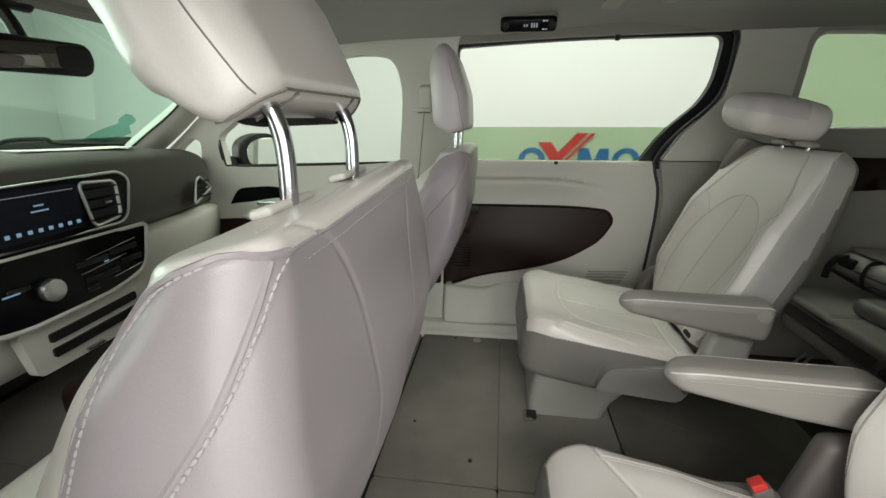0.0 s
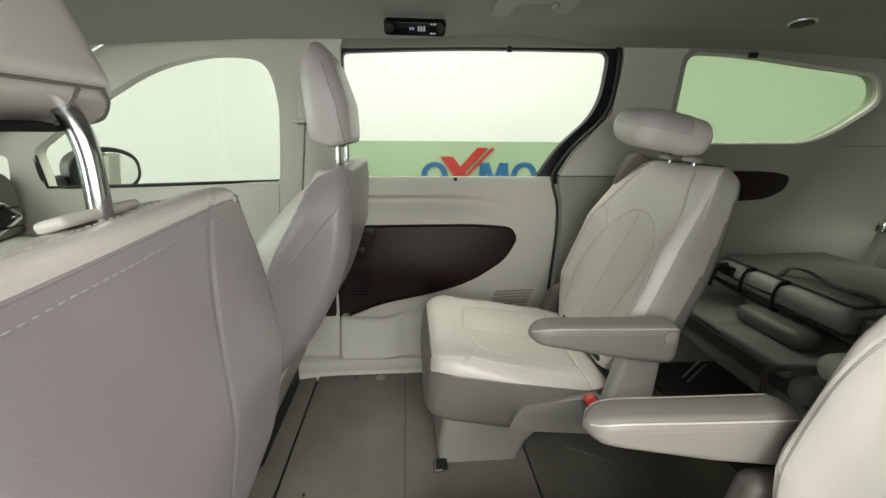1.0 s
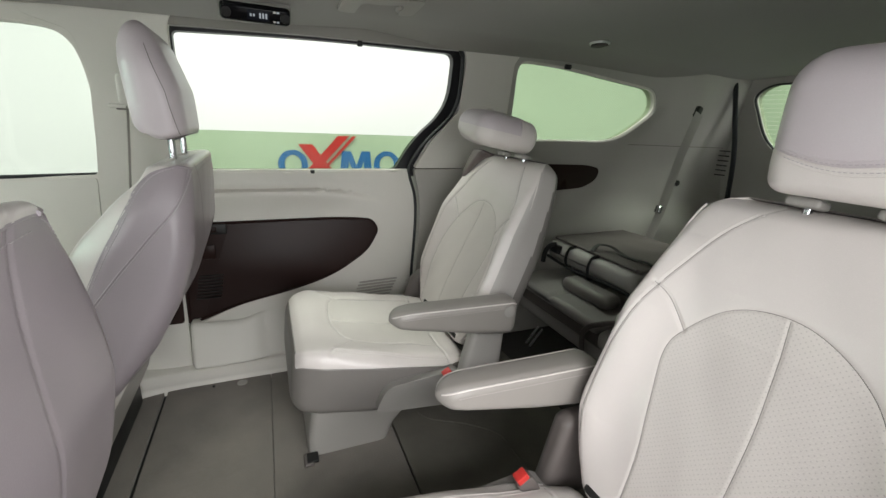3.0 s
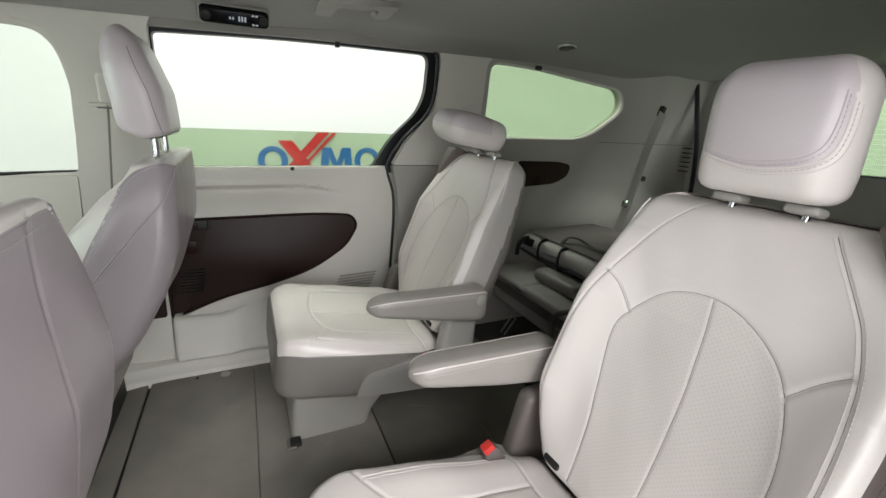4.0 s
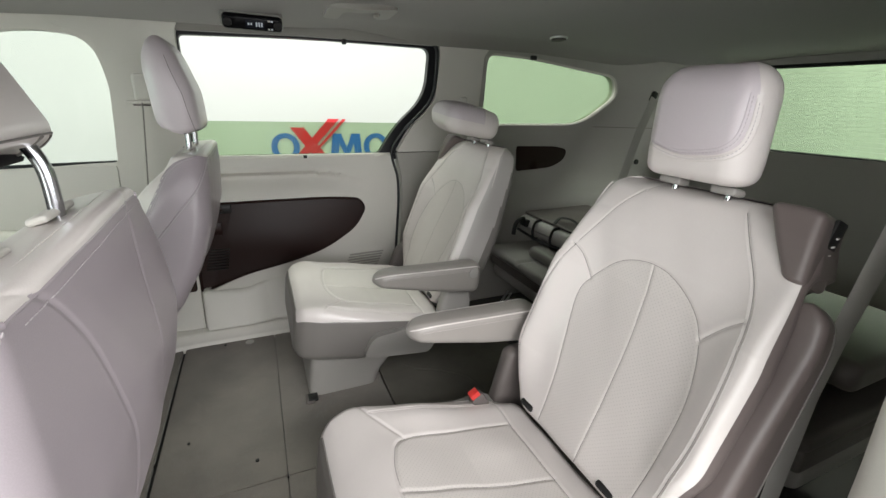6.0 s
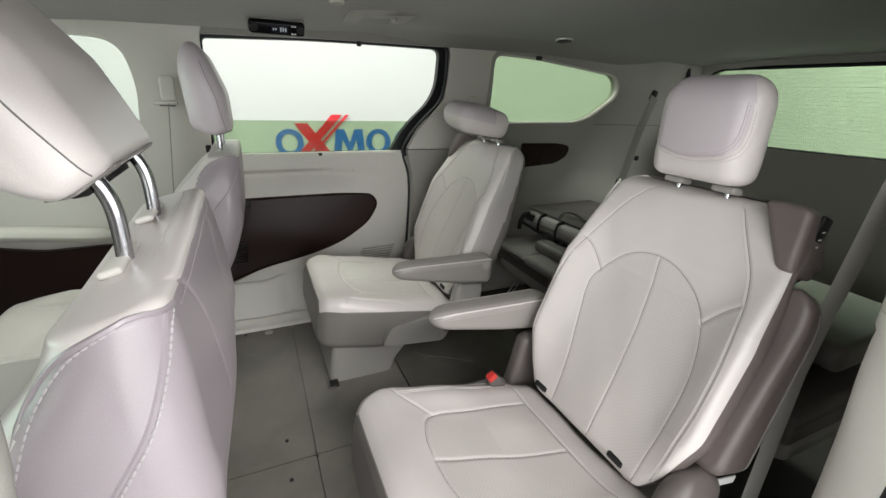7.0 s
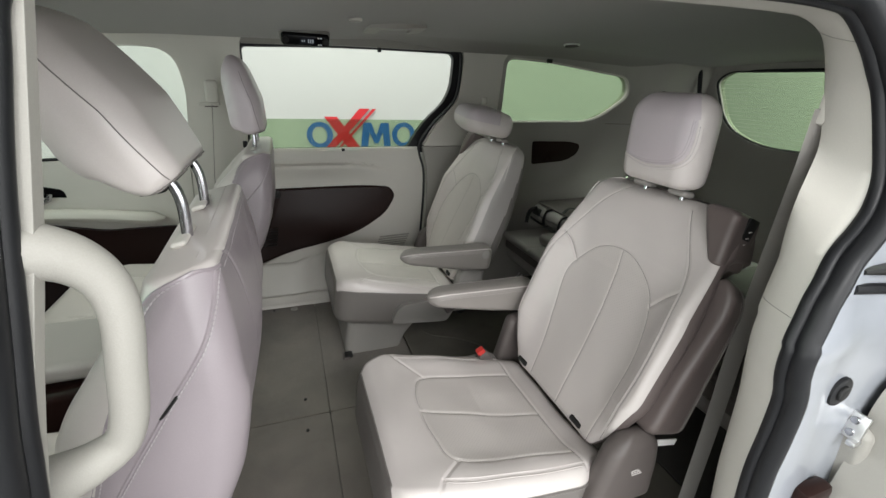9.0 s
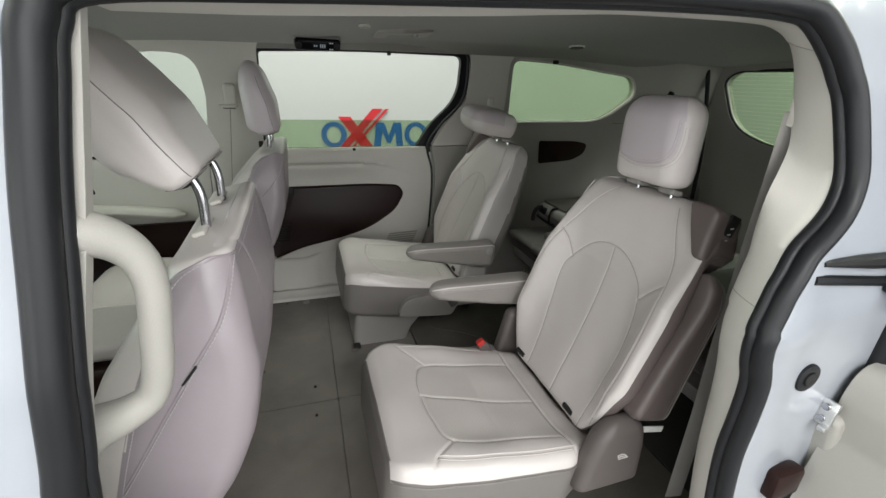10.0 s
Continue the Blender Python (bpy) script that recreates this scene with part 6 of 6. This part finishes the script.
sticker = plate("window_sticker", corners([(1.43, 0.10), (1.435, 0.14), (1.455, 0.20), (1.485, 0.25), (1.47, 0.285), (1.475, 0.34), (1.50, 0.325), (1.53, 0.28), (1.525, 0.23), (1.56, 0.16), (1.51, 0.07)], 0.006), [], lambda y, t, d: ws_place(y, t, d + 0.006), 0.001, glass("teal_film", (0.62, 0.82, 0.78)), step=0.1)
sticker.visible_shadow = False
tagged(sticker, "translucent teal sticker on the windscreen", "sticker")
rv = thing("rear_view_mirror", "black framed rear view mirror on the windscreen", "mirror")
shell = Pad(0.072, interp((0, 0.118), (0.036, 0.128), (0.072, 0.12)), lambda s: 0.012, lambda s: 0.028, 0.016, (0.018, 0.018), lambda u, s, h: (-0.86 + h + 0.03 * u, 0.930 + u, 0.952 + s + 0.02 * u), nf=30, nb=16, ns=6, nv=16)
shell.build("housing", BLACK, rv)
part("mirror_glass", box_bm((0.003, 0.222, 0.050), (-0.8475, 0.930, 0.988), 0.012, 3, (5, 0, 1.7)), DARKENED_MIRROR, rv)
mesh_object("stalk", *tube([(-0.88, 0.93, 1.0), (-0.90, 0.93, 1.05), (-0.93, 0.93, 1.10)], 0.014, 8), BLACK, rv)
part("sensor_box", box_bm((0.09, 0.12, 0.04), (-0.93, 0.93, 1.115), 0.015, 3, (0, 35, 0)), BLACK, rv)

# ---- overhead fittings ----
pod = thing("climate_control_panel", "gloss black rear climate panel with lit digits", "control panel")
pc = np.array((0.187, 1.452, 1.118))
pod_turn = (-62, 0, 1.5)
pod_m = pose(*pc, *pod_turn)


def on_pod(name, size, at, mat, parent, label="", bevel=0.003):
    bm = box_bm(size, (0, 0, 0), bevel, 3)
    bmesh.ops.transform(bm, matrix=pod_m @ pose(*at), verts=bm.verts)
    return part(name, bm, mat, parent, label)


on_pod("bezel", (0.160, 0.042, 0.022), (0, 0, 0), GLOSS, pod, "", 0.012)
on_pod("backplate", (0.168, 0.050, 0.04), (0, 0.0, 0.022), CLOTH, pod, "grey cloth covered backing", 0.012)
dp = on_pod("display", (0.05, 0.022, 0.002), (0.005, 0, -0.0115), SCREEN, pod, "lit digit display", 0.0005)
for dx in (-0.017, -0.010, 0.004, 0.011, 0.018):
    on_pod("digit_bar", (0.004, 0.012 if dx > 0 else 0.006, 0.001), (0.005 + dx, 0, -0.0127), SCREEN_WHITE, dp, "", 0)
for dx in (-0.066, 0.066):
    bm = cyl_bm(0.011, 0.006, (0, 0, 0), n=20, bevel=0.0015)
    bmesh.ops.transform(bm, matrix=pod_m @ pose(dx, 0, -0.012), verts=bm.verts)
    part("dial", bm, BLACK, pod)
for dx in (0.050, 0.042):
    for dy in (-0.011, 0.011):
        on_pod("key_mark", (0.006, 0.004, 0.001), (dx, dy, -0.0115), SCREEN_WHITE if dx == 0.05 else THREAD, pod, "", 0)
gh = thing("ceiling_grab_handle", "grey moulded grab handle folded against the headliner", "grab handle")
g_ol = corners([(0.388, 1.470, 0.012), (0.384, 1.328, 0.03), (0.590, 1.326, 0.03), (0.594, 1.464, 0.014), (0.552, 1.466, 0.012), (0.546, 1.384, 0.01), (0.536, 1.370, 0.008), (0.444, 1.372, 0.010), (0.434, 1.388, 0.010), (0.432, 1.474, 0.012)], n=4)
plate("grip", g_ol, [], lambda x, y_, d: (x, y_, head_z(x, y_) - 0.018 + 0.010 * abs(x - 0.49) / 0.1 + d), 0.016, TRIM_DIM, gh, step=0.03, bevel=0.005)
g_in = corners([(0.440, 1.376), (0.540, 1.374), (0.546, 1.460), (0.438, 1.462)], 0.01)
plate("recess", g_in, [], lambda x, y_, d: (x, y_, head_z(x, y_) - 0.002 + d), 0.004, CLOTH, gh, step=0.04)
part("coat_hook", box_bm((0.012, 0.034, 0.012), (0.536, 1.400, head_z(0.536, 1.400) - 0.014), 0.005, 3), TRIM_DIM, gh)
for sx, sy, r in ((1.30, 1.500, 0.035), (0.32, 1.20, 0.020)):
    sp = thing("ceiling_speaker" if sx > 1 else "ceiling_lamp", "small round black mesh speaker in the headliner" if sx > 1 else "small flush lamp lens in the headliner", "speaker" if sx > 1 else "lamp")
    z = head_z(sx, sy)
    tilt = math.degrees(math.atan2(head_z(sx, sy + 0.01) - z, 0.01))
    part("ring", cyl_bm(r, 0.010, (sx, sy, z - 0.002), (tilt, 0, 0), 28, bevel=0.003), SATIN if sx > 1 else TRIM, sp, "thin silver ring" if sx > 1 else "thin pale ring")
    part("mesh", cyl_bm(r * 0.82, 0.006, (sx, sy, z - 0.0065), (tilt, 0, 0), 28, bevel=0.002), BLACK if sx > 1 else TRIM_DIM, sp)
    if sx > 1:
        for k in range(-3, 4):
            part("louvre", box_bm((0.003, 2 * math.sqrt(r * r * 0.7 - (k * 0.006) ** 2), 0.004), (sx + k * 0.006, sy, z - 0.0105), 0.0005, 1, (tilt, 0, 0)), TAUPE, sp)

# ---- seat belts ----
def belt(name, label, path, width=0.023, extras=()):
    b = thing(name, label, "seat belt", "seat belts")
    mesh_object("webbing", *tube(path, width, 8, flat=0.06, up=(0.2, 1, 0.1) if name != "front_seat_belt" else (1, 0.1, 0)), WEBBING, b, smooth=30)
    return b


rb = belt("rear_seat_belt", "grey rear seat belt hanging with chrome tongue", [(1.930, 1.545, 0.965), (1.84, 1.52, 0.80), (1.745, 1.49, 0.56), (1.66, 1.46, 0.41)])
part("guide", box_bm((0.03, 0.022, 0.05), (1.938, 1.56, 0.972), 0.008, 2, (0, 20, 0)), BLACK, rb, "black belt guide")
part("tongue", box_bm((0.012, 0.030, 0.034), (1.735, 1.495, 0.563), 0.004, 2, (0, 20, 0)), CHROME, rb, "chrome belt tongue")
part("stop_button", cyl_bm(0.013, 0.01, (1.93, 1.585, 0.66), (90, 0, 0), 18, bevel=0.002), BLACK, rb)
fb = belt("front_seat_belt", "grey front seat belt on the pillar", [(-0.164, 1.690, 0.888), (-0.168, 1.692, 0.85), (-0.182, 1.694, 0.73), (-0.197, 1.694, 0.60), (-0.212, 1.688, 0.30), (-0.215, 1.68, 0.12)])
part("guide", box_bm((0.072, 0.026, 0.012), (-0.172, 1.694, 0.887), 0.005, 3), TRIM, fb)
part("guide_gap", box_bm((0.046, 0.020, 0.006), (-0.168, 1.699, 0.8795), 0.002, 1), TAUPE, fb)
gd = Pad(0.085, lambda s: 0.026, lambda s: 0.012, lambda s: 0.012, 0.010, (0.012, 0.015), lambda u, s, h: (-0.162 + u * 0.9 + s * 0.06, 1.704 - h - s * 0.2, 0.890 + s), nf=12, nb=8, ns=5, nv=14)
gd.build("height_adjuster", TRIM, fb)
part("guide_slot", box_bm((0.018, 0.016, 0.026), (-0.070, 1.742, 0.728), 0.003), BLACK, fb)
nb = belt("second_row_belt", "grey second row belt beside the open doorway", [(0.846, 0.200, 0.985), (0.857, 0.207, 0.90), (0.878, 0.222, 0.80), (0.900, 0.237, 0.70), (0.922, 0.252, 0.60), (0.945, 0.266, 0.48), (0.958, 0.270, 0.30), (0.960, 0.270, 0.01)])
part("guide", box_bm((0.03, 0.025, 0.06), (0.846, 0.196, 0.990), 0.008, 2), TRIM, nb)
qb = thing("pillar_belt_guide", "small grey belt guide on the pillar", "belt guide")
part("guide", box_bm((0.036, 0.020, 0.040), (1.003, 1.728, 0.922), 0.009, 3), TRIM, qb)

# quarter panel grip on the passenger side
qh = plate("quarter_pocket", corners([(1.33, 0.725, 0.01), (1.56, 0.722, 0.05), (1.635, 0.705, 0.03), (1.615, 0.655, 0.05), (1.54, 0.618, 0.05), (1.33, 0.605, 0.01)], n=6), [], wall_place(True, -0.006), 0.012, TRIM_DARK, step=0.05, bevel=0.003)
tagged(qh, "dark brown grip pocket in the quarter trim", "grip pocket")

# rear side vent slots
rv_ = thing("side_vent", "slotted air vent in the rear pillar trim", "vent")
for i in range(6):
    part("slot", box_bm((0.006, 0.05, 0.006), (2.17, 1.56, 0.70 + i * 0.022), 0.001, 1), BLACK, rv_)

# ---- the driver-side sliding door, slid open along the body ----
od = thing("sliding_door", "opened white sliding door with pale inner trim", "car door")
dy = lambda z: 2 * YC - side_y(1.2, z) - 0.185
prof = corners([(0.985, -0.25), (1.0, 0.30), (1.015, 0.62), (1.03, 0.80), (1.10, 1.10), (1.95, 1.10), (1.95, -0.25)], 0.03)
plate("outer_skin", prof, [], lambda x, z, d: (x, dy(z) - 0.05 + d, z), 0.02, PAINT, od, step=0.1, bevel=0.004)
trim_ol = corners([(0.905, 0.22, 0.02), (0.925, 0.36, 0.01), (0.945, 0.46, 0.01), (0.935, 0.54, 0.04), (0.955, 0.595, 0.04), (1.90, 0.63), (1.90, -0.15), (0.90, -0.15), (0.885, 0.15, 0.03)], 0.03)
# inner trim colour darkened to offset the lamps outside the doorway
plate("inner_trim", trim_ol, [], lambda x, z, d: (x, 0.044 - d - 0.02 * max(0, 0.93 - x) / 0.05, z), 0.10, TRIM_DIM, od, "pale grey inner trim", step=0.06, bevel=0.012)
mesh_object("edge_seal", *tube([(1.000 + 0.02 * z, 0.052, z) for z in np.linspace(-0.2, 1.05, 16)], 0.022, 10), RUBBER, od, "black rubber edge seal")
lt = part("latch", box_bm((0.006, 0.030, 0.048), (0.918, 0.046, 0.508), 0.002, 2, (0, 8, 0)), SATIN, od, "bare metal latch bracket")
for dz in (0.012, -0.012):
    part("bolt", cyl_bm(0.0065, 0.006, (0.9135, 0.046, 0.508 + dz), (0, 90, 0), 12, bevel=0.001), CHROME, lt)
part("latch_hook", box_bm((0.020, 0.012, 0.010), (0.910, 0.036, 0.484), 0.002), SATIN, lt)
bump = Pad(0.17, interp((0, 0.030), (0.17, 0.024)), lambda s: 0.022, lambda s: 0.03, 0.014, (0.02, 0.02), lambda u, s, h: (0.945 + u + 0.25 * (0.17 - s), 0.046 - h, 0.335 + s), nf=12, nb=8, ns=8, nv=20)
bump.build("edge_cover", TRIM_DIM, od, label="pale moulded latch cover")
part("lower_pocket", box_bm((0.07, 0.03, 0.06), (0.866, 0.040, 0.372), 0.010), TRIM_DARK, od)
part("upper_roller", box_bm((0.10, 0.05, 0.035), (0.99, 0.035, 0.745), 0.008), BLACK, od, "black roller arm")
mesh_object("window_rubber", *tube([(1.05, dy(0.75) + 0.02, 0.755), (1.9, dy(0.75) + 0.02, 0.78)], 0.02, 8), BLACK, od)

# ---- sign on the booth wall: plain shapes ----
sign = thing("wall_sign", "red and blue dealership sign on white wall", "sign")
sy_ = 4.196


def flat_shape(name, outline, holes, mat, proud=0.0):
    return plate(name, np.array(outline), [np.array(h) for h in holes], lambda x, z, d: (x, sy_ - proud - d, z), 0.006, mat, sign, step=0.2)


def oval(cx, cz, rx, rz, n=36):
    return [(cx + rx * math.cos(t), cz + rz * math.sin(t)) for t in np.linspace(0, 2 * math.pi, n, endpoint=False)]


flat_shape("ring", oval(0.405, 0.470, 0.125, 0.125), [oval(0.405, 0.470, 0.072, 0.082)], SIGN_BLUE)
flat_shape("slash", [(0.455, 0.645), (0.575, 0.645), (0.80, 0.345), (0.675, 0.345)], [], SIGN_RED)
flat_shape("slash", [(0.455, 0.345), (0.545, 0.345), (0.90, 0.725), (0.80, 0.725)], [], SIGN_RED, 0.007)
flat_shape("slash_line", [(0.575, 0.345), (0.600, 0.345), (0.965, 0.725), (0.930, 0.725)], [], SIGN_RED, 0.014)
flat_shape("zigzag", [(0.805, 0.345), (0.835, 0.590), (0.915, 0.590), (0.965, 0.46), (1.015, 0.590), (1.095, 0.590), (1.115, 0.345), (1.045, 0.345), (1.035, 0.50), (0.985, 0.385), (0.945, 0.385), (0.895, 0.50), (0.875, 0.345)], [], SIGN_BLUE)
for cx in (1.255, 1.545):
    flat_shape("ring", oval(cx, 0.470, 0.125, 0.125), [oval(cx, 0.470, 0.072, 0.082)], SIGN_BLUE)
